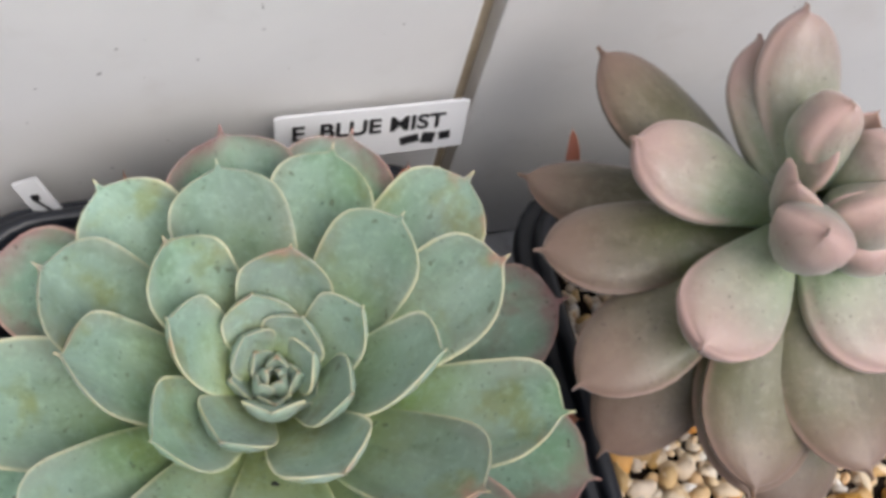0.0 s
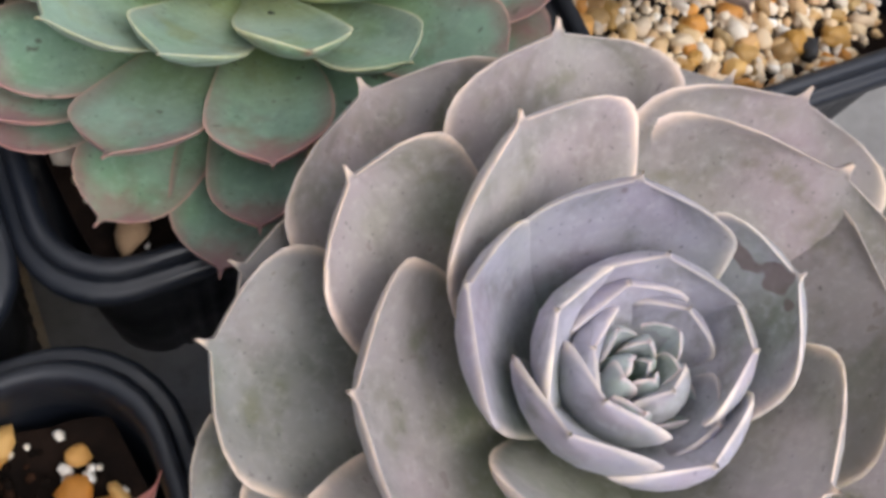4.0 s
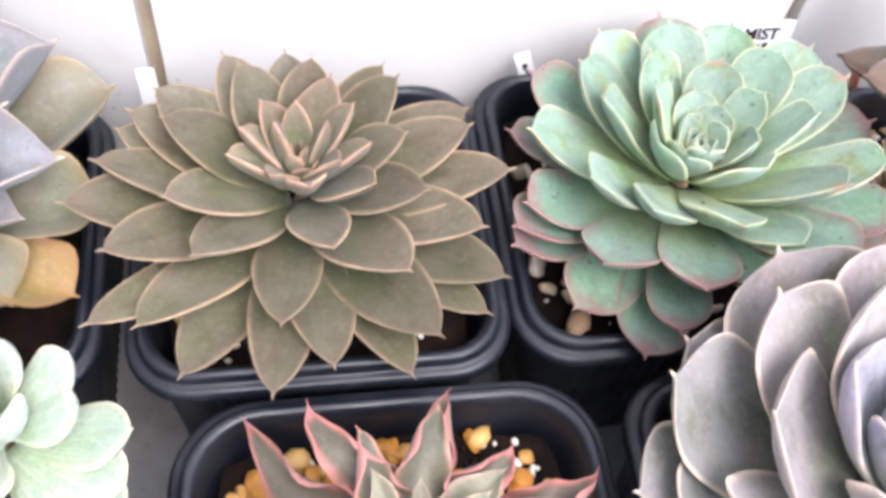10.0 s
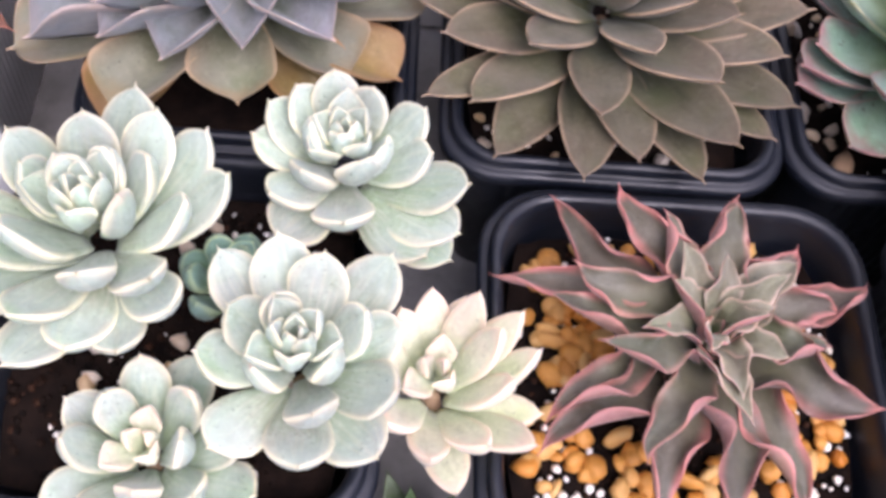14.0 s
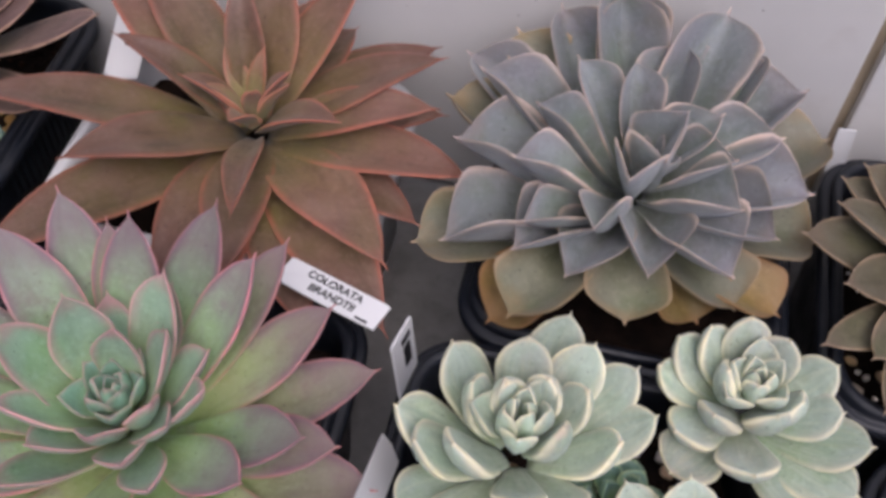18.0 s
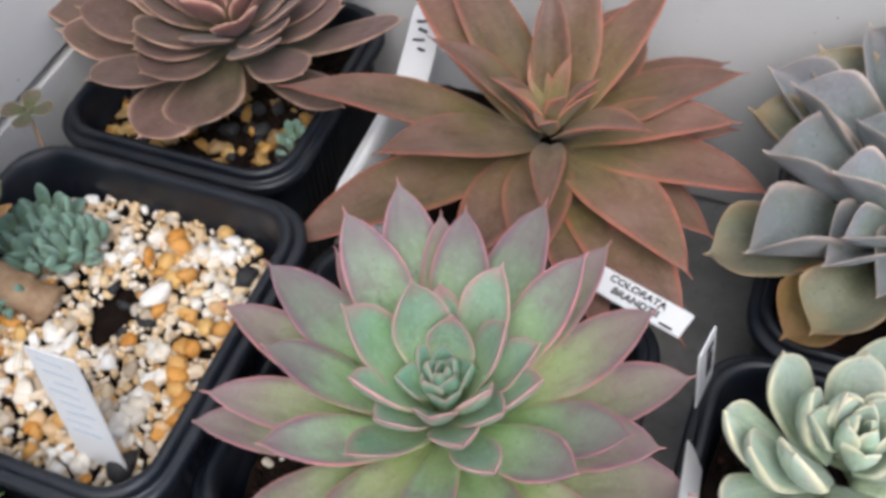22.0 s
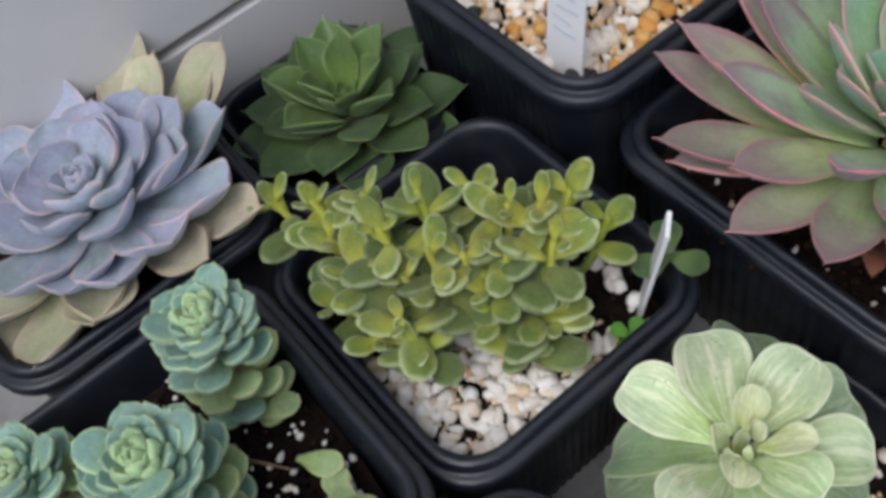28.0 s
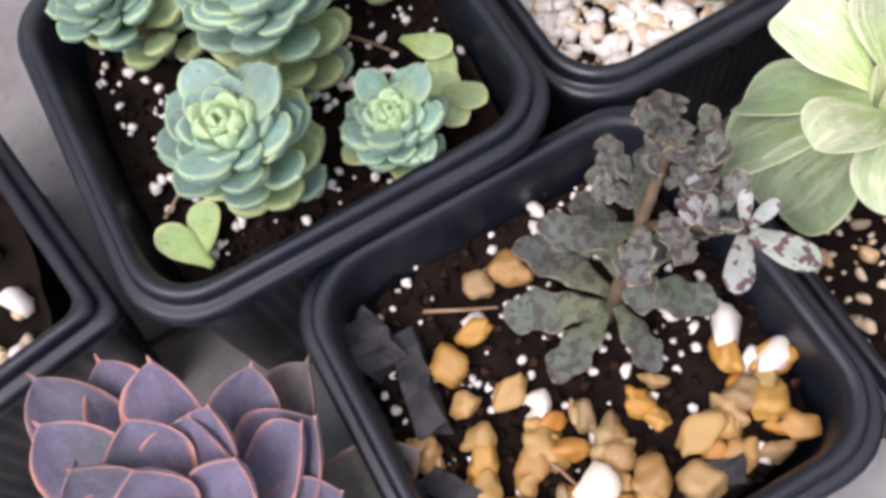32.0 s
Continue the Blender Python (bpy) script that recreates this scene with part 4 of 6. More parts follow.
rosette("olive-brown rosette with pale-edged pointed leaves in a black pot", -0.0851, 0.1749, 0.055, 0.046,
        [(C_LEAF, [(-124, 60.7, 19.5, 19.2), (-100, 63.3, 27.6, 18), (-85, 57.3, 29.3, 18), (-65, 62.9, 22.7, 17.3), (-61, 62, 34, 21.8), (-37, 62.5, 30, 20.5), (-41, 62.9, 23, 15.2), (-30, 53, 40, 21.5), (-10, 56.6, 40, 21.2), (4, 46.8, 43, 18.6), (-139, 67.8, 32.6, 14.7), (-131, 61, 35, 18.4), (-172, 60.4, 37, 21.6), (-177, 51.5, 42, 18.5), (-153, 55.4, 39, 19.1), (164, 50.4, 35, 18.1), (159, 46.7, 41, 19.4), (18, 49, 40, 19.3)], {}), (C_LEAF, [(-99, 50, 38.4, 17.7), (-128, 42.1, 44.9, 16.7), (-78, 34.8, 46, 15.9), (-60, 47.5, 44, 21.5), (-155, 37.2, 47, 17.4), (-30, 37.2, 48, 17.2), (-5, 28, 51, 15), (26, 30.7, 53, 16.9), (-45, 26, 50, 14.3), (41, 32.3, 50, 16), (76, 21.9, 54, 15.7), (96, 27.4, 50, 16.2), (124, 26.8, 51, 17.4), (123, 37.2, 45, 16.6), (167, 34.7, 49, 18.4), (151, 42.1, 45, 19.2)], {}), (C_HEART, [(a, r, z, w * 0.84) for a, r, z, w in [(-83, 18.3, 50, 14.3), (-153, 19.5, 52, 13.3), (-49, 15.1, 51, 11.9), (14, 15.3, 55, 12.2), (58, 16, 56, 15.3), (139, 11.3, 54, 12.4), (180, 14, 53, 10.8), (-23, 19.6, 52, 10.7), (-120, 16.5, 51, 10.5), (77, 5.2, 55, 9.5), (-9, 8.1, 55, 8), (-167, 5.7, 54, 8.1)]], {"fold": 0.3})], (C_HEART, 9), 0.066,
        dict(widest=0.54, neck=0.3, blunt=2.0, cup=0.26, fold=0.06, thick=0.0036, mucro=0.03, rise=0.03, round_end=0.66), 50, 1, "rosettes in pots")
rosette("slate-grey rosette with flared spoon leaves, yellowing below", -0.191, 0.172, 0.055, 0.056,
        [(D_LOW, [(-162, 65.2, 20, 25.3), (-123, 53.1, 25, 23.6), (-86, 37.5, 21, 24.4), (-40, 42.4, 21, 25.2), (167, 61.1, 45, 20.4), (30, 69.4, 30, 28.5), (129, 63.4, 47.1, 21.9), (4, 55.7, 25, 25.2)], {"rise": -0.05}), (D_DRY, [(-135, 53.5, 13, 23.1), (-50, 37.3, 13, 23.9), (-27, 52.3, 15, 20.9)], {"rise": -0.05}), (D_LEAF, [(148, 66, 46, 20), (-73, 34.2, 40.3, 21.7), (-108, 37.8, 35, 21), (-35, 31.2, 53, 18.7), (-43, 39.5, 37, 24.1), (-12, 42.1, 40, 23.4), (8, 48.7, 43, 24.1), (24, 39.4, 53, 20.4), (44, 60.5, 47, 25.8), (64, 46.7, 55, 19.6), (75, 50.6, 65.7, 23), (56, 59, 50.7, 23), (102, 50.1, 67.6, 21), (108, 51.5, 65.3, 21.1), (126, 60.7, 53.9, 19.8), (158, 51.8, 57, 19.1), (-175, 52.4, 50, 21.6), (-151, 58.9, 35, 23.7), (-135, 44.5, 40, 20.1)], {"fold": 0.9, "cup": 0.55, "sway": 12}), (D_LEAF, [(-3, 23.9, 59, 16), (80, 35.8, 61, 18.9), (-146, 37.6, 60, 13.4), (-127, 42.6, 53, 11.8), (-106, 34.8, 57, 12.4), (135, 30.6, 63, 13.2), (113, 21.6, 65, 13.1), (-97, 20.5, 63, 14.9), (41, 10.3, 64, 15.9), (-59, 12.8, 63, 15.3), (36, 21.1, 61, 16.3), (178, 30.8, 62, 12.5)], {"fold": 1.0, "cup": 0.5, "sway": 14})], (D_LEAF, 9), 0.07,
        dict(widest=0.80, neck=0.24, blunt=2.5, round_end=0.55, cup=0.42, fold=0.36, thick=0.0038, mucro=0.055, rise=-0.04, bow=-0.05, lean=0.12), 10, -1, "rosettes in pots")
rosette("coppery-brown rosette with long pointed leaves in a white pot", -0.3066, 0.1728, 0.055, 0.042,
        [(E_LEAF, [(a, r, z, w * 1.12) for a, r, z, w in [(-167, 86.7, 45, 19.8), (150, 73.7, 55, 18.3), (139, 67.8, 60, 18.1), (93, 48.3, 66.6, 20.1), (58, 51.1, 63, 15.3), (29, 60.8, 45, 18.9), (11, 56.4, 43, 16.5), (-7, 70.1, 33, 19.6), (-38, 70, 35.5, 21.3), (-45, 80.4, 20, 22.5), (-81, 55.6, 30, 19.1), (-136, 92.2, 25, 22.4), (-138, 57.3, 45, 19.8), (65, 50.1, 35, 18.2), (48, 70, 27, 18), (21, 60, 26, 17.5), (78, 51, 46, 18), (-20, 60, 22, 18), (-101, 58, 24, 19), (-87, 66, 19, 19), (-63, 70, 18, 20)]], {}), (E_LEAF, [(105, 28.2, 70, 12.1), (-75, 50, 50, 10.6), (-179, 39.4, 60, 12.8), (-22, 35.4, 55, 12), (-155, 18.2, 57, 8.3), (-3, 13.9, 57, 7.4)], {"fold": 0.5, "thick": 0.0026}), (E_HEART, spiral(8, 0.017, 0.050, 0.056, 0.008, 25, 1, 2, seed=6), {"fold": 0.5, "thick": 0.0022})], (E_HEART, 5), 0.09,
        dict(widest=0.46, neck=0.5, blunt=1.9, cup=0.05, fold=0.2, thick=0.0034, mucro=0.02, rise=-0.03, bow=0.06, round_end=0.9), 0, 1, "rosettes in pots", attach=(0.85, 0.5))
rosette("maroon-brown rosette with cream-edged spoon leaves in a black pot", -0.430, 0.188, 0.055, 0.052,
        [(F_LEAF, [(3, 67.8, 45, 17.8), (6, 45.3, 45, 20.2), (28, 52.7, 45, 19), (44, 47.1, 47.6, 19.5), (-6, 35.3, 53, 18), (-40, 41.9, 50, 19.2), (-29, 49.3, 40, 19.4), (-22, 62.2, 30, 17.6), (-81, 45, 23, 29.3), (-101, 53.7, 22, 27.8), (-104, 41.2, 40, 22.4), (-125, 54, 35, 23.3), (-161, 52.4, 43, 22.5), (-156, 62.9, 33, 22.9), (-173, 77.3, 35, 24.1), (-118, 34.8, 50, 19.6), (-180, 45.8, 48, 20.6)], {}), (F_LEAF, spiral(20, 0.040, 0.044, 0.054, 0.020, 70, 1, 9, seed=14), {}), (F_HEART, [(-45, 30, 55, 17.7), (-98, 18.6, 56, 17.4), (-165, 24.8, 53, 18.5), (12, 22.6, 55, 17.5), (-87, 12.9, 57, 11.6), (-22, 20.1, 57, 11.4)], {"cup": 0.4})], (F_HEART, 9), 0.065,
        dict(widest=0.7, neck=0.28, blunt=2.0, cup=0.1, thick=0.003, mucro=0.04, rise=0.03), 40, 1, "rosettes in pots")
rosette("plump pinkish-beige rosette with rounded leaves in a black pot", 0.111, 0.179, 0.055, 0.084,
        [(A_LEAF, [(124, 44.3, 60, 15.1), (146, 44.2, 36.5, 14.9), (173, 42.2, 50, 17), (-157, 43.9, 45, 17.8), (-144, 43, 30, 20.4), (-112, 43.1, 45, 20.5), (-87, 42, 50, 20.1), (-54, 44.5, 45, 22.2), (-16, 45.9, 45, 22.7), (18, 55.2, 45, 22.9), (-112, 43, 40, 21.7), (-93, 46.1, 30, 22.3)], {}), (A_YOUNG, [(148, 31.2, 67, 16.6), (-142, 32.3, 63, 17.5), (90, 25.1, 85, 14.1), (112, 6.9, 87, 8.4), (-74, 29.3, 60, 17.8), (97, 27.2, 75, 13.7), (-135, 16.6, 83, 12.5), (7, 2.6, 85, 9.8), (-82, 7.7, 83, 9.7), (-71, 13.2, 75, 10.1)], {"thick": 0.0115})], (A_YOUNG, 6), 0.085,
        dict(widest=0.62, neck=0.36, blunt=2.0, cup=0.0, thick=0.0108, mucro=0.03, rise=0.04, bow=-0.03), 0, 1, "rosettes in pots", attach=(0.85, 0.5), heart_spread=1.5)

# ---------------------------------------------------------------- rosettes in the middle row
# the first set, the low outer ring, has its shade painted into the leaf colour
rosette("large lilac-grey rosette with broad cream-edged leaves", 0.0437, 0.0758, 0.055, 0.062,
        [(G_LOW_SHADED, [(a, r, z, w * 1.15) for a, r, z, w in [(44, 60.8, 45, 32), (81, 56, 45, 26.6), (157, 58.7, 51, 30.7), (-167, 58.3, 45, 34.3), (-56, 57, 40, 40), (-113, 47.4, 43, 34.7), (4, 67, 45, 45.8), (-20, 60.2, 43, 43.3), (175, 63.6, 40, 29.9), (-159, 62.4, 33, 29.7), (-138, 58.7, 39, 33), (-143, 61.8, 31, 28.6), (139, 57.9, 45, 26.1)]], {}), (G_OUTER, [(a, r, z, w * 1.2) for a, r, z, w in [(77, 51.3, 63, 33.9), (101, 35.6, 71.5, 30.5), (133, 47.3, 63, 26.4), (39, 47, 67, 33.4), (171, 40, 63, 32.2), (-148, 47, 57, 37.5), (-125, 31.4, 69, 31.2), (-61, 26.6, 69, 30.3), (-88, 37.8, 57, 27.6), (-78, 43.9, 53, 34.9), (24, 44.9, 62, 42.5), (-12, 40.3, 60, 38.5), (-44, 47, 53, 39.9), (109, 58.3, 52.4, 37.4)]], {}), (G_LEAF, [(149, 27.4, 71, 26.5), (76, 22.8, 71.5, 29.1), (-160, 18.2, 69, 23.3), (-87, 15.8, 66, 22.7), (-3, 21.4, 70, 26.2), (61, 13.7, 67, 25.4), (132, 15.2, 69.5, 21.5), (-27, 13.4, 66, 18.8), (-156, 10.4, 66, 18.6), (-67, 12.3, 63, 13.5), (82, 10.6, 64, 17.5), (139, 8.3, 64, 14.4), (30, 9.5, 63, 13.2), (-73, 5.2, 62, 10.2)], {"cup": 0.4})], (G_HEART, 11), 0.068,
        dict(widest=0.70, neck=0.42, blunt=3.6, round_end=0.42, cup=0.30, thick=0.0052, mucro=0.035, rise=0.06, bow=-0.04, nu=10, sway=11, lean=0.09), 0, 1, "rosettes in pots")
rosette("dark olive rosette with wavy rose-pink margins over orange pebbles", -0.0659, 0.0712, 0.055, 0.038,
        [(H_PINK, [(a, r, z, w * 0.92) for a, r, z, w in [(112, 43.3, 33.5, 13.4), (82, 43.5, 28, 11.8), (53, 35.6, 30, 13), (21, 37, 28, 12.9), (10, 49.6, 22, 14.1), (-28, 44.3, 29, 15.8), (-50, 46.9, 19, 15.2), (-82, 46.1, 25, 15.6), (-116, 45.9, 20, 13), (-139, 51.2, 25, 14), (-162, 45.3, 25, 13.1), (161, 54.9, 19, 13), (144, 53, 22, 12.5)]], {}), (H_LEAF, [(a, r, z, w * 0.90) for a, r, z, w in [(73, 35.4, 37, 14.1), (151, 35.9, 35, 14.6), (113, 31.9, 37, 12.3), (-176, 38.6, 30, 13), (-149, 29.2, 39, 12.4), (-114, 37.5, 31, 12.5), (-10, 29, 33, 13.6)]], {"sway": 34}), (H_YOUNG, [(36, 27.6, 37.0, 13.2), (-98, 25.1, 40.0, 9.7), (-40, 17.4, 40.0, 10.1), (164, 13.5, 42.0, 10.0), (83, 15.0, 42.0, 9.2), (9, 11.2, 43.0, 9.0), (-70, 20.0, 41.0, 9.2), (50, 19.0, 42.0, 9.2), (-170, 20.0, 41.0, 9.2), (120, 20.0, 41.0, 9.2), (-130, 11.0, 43.0, 7.4), (-20, 9.0, 44.0, 6.9)], {"sway": 22, "curl": 0.0, "fold": 0.55, "ruffle": 0.07, "cup": 0.2, "widest": 0.34})], (H_HEART, 8), 0.055,
        dict(widest=0.42, neck=0.6, blunt=1.8, thick=0.0020, mucro=0.03, rise=-0.05, curl=2.3, waves=2.2, sway=38, lean=0.32, nu=14, nv=24, round_end=0.9, bow=0.08, under=H_UNDER), 15, 1, "rosettes in pots", attach=(0.9, 0.5))
FAT = dict(widest=0.66, neck=0.4, blunt=2.1, cup=0.20, thick=0.0056, mucro=0.05, rise=0.07, bow=-0.06)
VARI = "pale variegated rosette with plump cream-edged leaves"
rosette(VARI, -0.2093, 0.0822, 0.055, 0.062, [(I_LEAF, [(79, 30.6, 57.8, 14.8), (97, 18.2, 63, 13.5), (58, 25.1, 61, 13.6), (38, 31.3, 57, 14.3), (17, 31.9, 55, 13.4), (-5, 23.3, 59, 12.3), (-47, 24.4, 53, 13.5), (-80, 21.3, 60, 12.6), (-115, 28.9, 49, 14.5), (-91, 30.8, 43, 15.2), (-74, 31, 40, 14.7), (-44, 30.1, 47, 13.8), (-178, 29.3, 53, 15.2), (-155, 25.1, 57, 15.2), (-141, 32.2, 45, 15.1), (-115, 35.7, 35, 15.3), (144, 24.9, 58, 13.9), (167, 12.9, 63, 12), (-137, 17.7, 61, 14.2), (-22, 10.3, 63, 9.7), (56, 9.2, 64, 10), (131, 6.5, 64, 9.4), (32, 16.1, 62, 11.3)], {})], (I_LEAF, 10), 0.036, FAT, 30, 1, "variegated rosettes", attach=(0.8, 0.45), heart_spread=1.15, heart_lift=0.004)
rosette(VARI, -0.1559, 0.1109, 0.055, 0.048, [(I_LEAF, [(107, 14.5, 52, 11.9), (60, 12.6, 50, 11.9), (140, 17.2, 48, 12), (25, 21.9, 45, 13.6), (-6, 22, 43, 13.3), (-10, 32.5, 33.7, 15.9), (-29, 34.3, 28, 17.3), (-46, 31.1, 25, 17.2), (-87, 24, 42, 15.3), (155, 22, 43, 13.5), (173, 23.5, 39, 12.1), (-139, 22.3, 37, 14.5), (-129, 25.1, 25, 17.2), (-36, 35, 20, 16.2), (-31, 11.7, 49, 11.5), (-166, 8.1, 50, 10.8), (-65, 11.7, 49, 12), (-128, 15.2, 45, 12.2)], {})], (I_LEAF, 10), 0.036, FAT, 70, 1, "variegated rosettes", attach=(0.8, 0.45), heart_spread=1.15, heart_lift=0.004)
rosette(VARI, -0.1618, 0.0555, 0.055, 0.052, [(I_LEAF, [(106, 30, 43, 15.1), (80, 23, 47, 14.5), (53, 31.8, 43, 14.6), (21, 24.5, 41, 13), (-23, 24.6, 47, 14.6), (-49, 28.3, 35, 15.9), (-85, 25.5, 39, 15.7), (-131, 27.1, 35, 15.8), (-178, 22.8, 41, 13.4), (152, 18.5, 45, 13.3), (-140, 11.4, 50, 12.5), (-71, 19.2, 53, 12.5), (20, 16, 52, 11.8), (128, 34.5, 37, 14.2), (119, 10.7, 52, 9.7), (-34, 10.2, 53, 9.8)], {})], (I_LEAF, 10), 0.036, FAT, 10, -1, "variegated rosettes", attach=(0.8, 0.45), heart_spread=1.15, heart_lift=0.004)
POINTED_FAT = dict(widest=0.56, neck=0.45, blunt=1.8, cup=0.25, thick=0.0050, mucro=0.04, rise=0.05, bow=-0.04, round_end=0.75)
rosette("small pinkish-cream variegated rosette leaning over its pot", -0.1310, 0.0580, 0.050, 0.040, [(I_PINK, [(20, 14, 52, 9.5), (-20, 18, 47, 9), (60, 17, 48, 9.5), (95, 18, 42, 10), (-60, 23, 40, 9.5), (5, 24, 42, 9), (130, 16, 40, 10), (-95, 22, 34, 10.5), (-35, 29, 36, 10), (35, 23, 44, 9.5),
        (-130, 18, 36, 10), (170, 14, 42, 10), (-75, 27, 24, 11), (-15, 27, 28, 10), (70, 22, 32, 10.5)], {})], (I_PINK, 5), 0.03, POINTED_FAT, 30, 1, "variegated rosettes", attach=(0.7, 0.3))
rosette("low dark green rosette in the gap between two pots", -0.1330, 0.0280, 0.010, 0.026, [(L_LEAF, spiral(20, 0.022, 0.020, 0.034, 0.0075, 15, 1, 3, seed=17), {})], (L_LEAF, 4), 0.026,
        dict(widest=0.45, neck=0.6, blunt=1.6, cup=0.2, fold=0.15, thick=0.002, mucro=0.02, round_end=0.95, nu=6, nv=9), 0, 1, "rosettes in pots", heart_spread=0.5)
square_pot(-0.1315, 0.0250, 0.016, half=0.0105, half_y=0.022, corner=0.006, lip=0.005, label="small narrow black pot squeezed between two larger ones")
rosette("small pink-hearted variegated rosette beside white tags", -0.1948, 0.0386, 0.050, 0.036, [(I_LEAF, spiral(16, 0.028, 0.022, 0.040, 0.0135, 80, 1, 2, seed=9), {})], (I_PINK, 5), 0.03, FAT, 30, 1, "variegated rosettes", attach=(0.7, 0.3))
rosette("small blue-green offset between the variegated rosettes", -0.183, 0.083, 0.050, 0.032, [(P_LEAF, spiral(12, 0.014, 0.022, 0.034, 0.009, 0, 1, 2, seed=3), {})], (P_LEAF, 4), 0.02, FAT, 0, 1, "variegated rosettes")
rosette("green rosette with mauve leaf tips and red edges", -0.303, 0.0711, 0.055, 0.052,
        [(J_OUTER, [(a, r, z, w * 0.84) for a, r, z, w in [(-178, 60.9, 53, 19.5), (-160, 61.4, 45, 18.4), (-154, 67.5, 34, 18.2), (-126, 64.2, 39, 19.5), (-124, 60.6, 30, 15.8), (-107, 51.2, 41, 19), (-93, 61.8, 37, 18.7), (-70, 60, 43, 19.5), (-45, 61.2, 35, 17.8), (-26, 63, 40, 18), (1, 55.7, 45, 20.2), (32, 55.5, 53, 20.9), (23, 63, 40, 21.6), (-6, 65.2, 35, 20.6), (112, 39, 65, 13.5), (152, 45.8, 55, 13.7), (55, 54.7, 57, 16.9)]], {}), (J_LEAF, [(a, r, z, w * 0.86) for a, r, z, w in [(145, 42.7, 72, 18.9), (123, 47.2, 70, 18.8), (100, 36.8, 70, 17.6), (79, 48.1, 67, 18.9), (173, 49.3, 67, 18.7), (50, 43.2, 66, 18.9), (-161, 43.4, 62, 16.6), (-132, 47.9, 53, 17.6), (-74, 46.9, 59.5, 14.9), (-49, 52.8, 49, 19.5), (-22, 43.3, 55, 18), (-1, 48.6, 51, 19.6)]], {}), (J_INNER, [(141, 15.4, 71, 15.1), (67, 24.7, 69, 15.5), (32, 17.1, 66, 12.3), (86, 8.7, 64, 12.5), (-4, 26.3, 62, 12.1), (-50, 34.8, 61, 11.5), (178, 24.9, 69, 15.1), (-137, 23.4, 66, 11.2), (-108, 34, 59, 12.3), (-28, 16.6, 61, 10)], {"cup": 0.35, "thick": 0.003}), (J_INNER, spiral(17, 0.027, 0.056, 0.060, 0.0135, 40, 1, 7, seed=3), {"cup": 0.45, "thick": 0.0026})], (J_HEART, 13), 0.065,
        dict(widest=0.64, neck=0.34, blunt=1.9, cup=0.28, fold=0.10, thick=0.004, mucro=0.045, rise=0.05, bow=-0.02, round_end=0.72), 0, 1, "rosettes in pots", heart_spread=1.2, heart_lift=0.003)

# ---------------------------------------------------------------- rosettes near the corner
rosette("deep green rosette with pointed glossy leaves in a black pot", -0.4457, -0.0139, 0.036, 0.028,
        [(L_LEAF, spiral(36, 0.046, 0.012, 0.036, 0.0205, 30, 1, 14, 0.72, seed=2, sunk=0.004), {}), (L_YOUNG, spiral(13, 0.028, 0.034, 0.044, 0.0165, 80, 1, 3, 0.72, seed=3, sunk=0.008), {"cup": 0.4, "fold": 0.3})], (L_YOUNG, 6), 0.05,
        dict(widest=0.6, neck=0.36, blunt=1.8, cup=0.2, fold=0.10, thick=0.0026, mucro=0.04, rise=0.03, round_end=0.9), 30, 1, "rosettes in pots", attach=(0.85, 0.2))
rosette("powder-blue rosette with rosy leaf edges in a black pot", -0.458, -0.0985, 0.052, 0.034,
        [(M_LEAF, spiral(17, 0.032, 0.031, 0.037, 0.0225, 12, 1, 4, 0.7, seed=4), {}), (M_LEAF, [(a, r, z, w * 1.1) for a, r, z, w in [(74, 49.1, 30, 20.4), (41, 50.9, 29, 21.7), (91, 39.1, 33, 18.2), (117, 34.9, 33, 18.8), (59, 36.4, 33, 19.9), (10, 45.3, 29, 20.4), (-13, 44.7, 27, 22.1), (-35, 41.8, 27, 21.9), (-59, 42.8, 27, 22.6), (118, 20.8, 36, 16.5), (171, 50.7, 30, 24.5), (-154, 42.2, 28, 23.9), (-104, 35.6, 27, 22.4)]], {}), (M_OUTER, [(102, 63.6, 33, 19.2), (96, 53.9, 26, 15.2), (37, 59.6, 22.6, 20.4), (17, 49.5, 18, 18.9), (137, 65.2, 33, 18.5), (120, 50.9, 32, 17.7), (-26, 48, 18, 20.2), (-46, 57.3, 14, 22.4), (17, 52.3, 21, 18.1), (-27, 48.5, 20, 21.5), (-73, 54.6, 20, 23.1), (-62, 56.9, 10, 23)], {})],
        (M_LEAF, 9), 0.06, dict(widest=0.70, neck=0.34, blunt=2.9, round_end=0.45, cup=0.5, thick=0.0042, mucro=0.035, rise=0.10, bow=-0.08, sway=12), 12, 1, "rosettes in pots", attach=(0.82, 0.3))
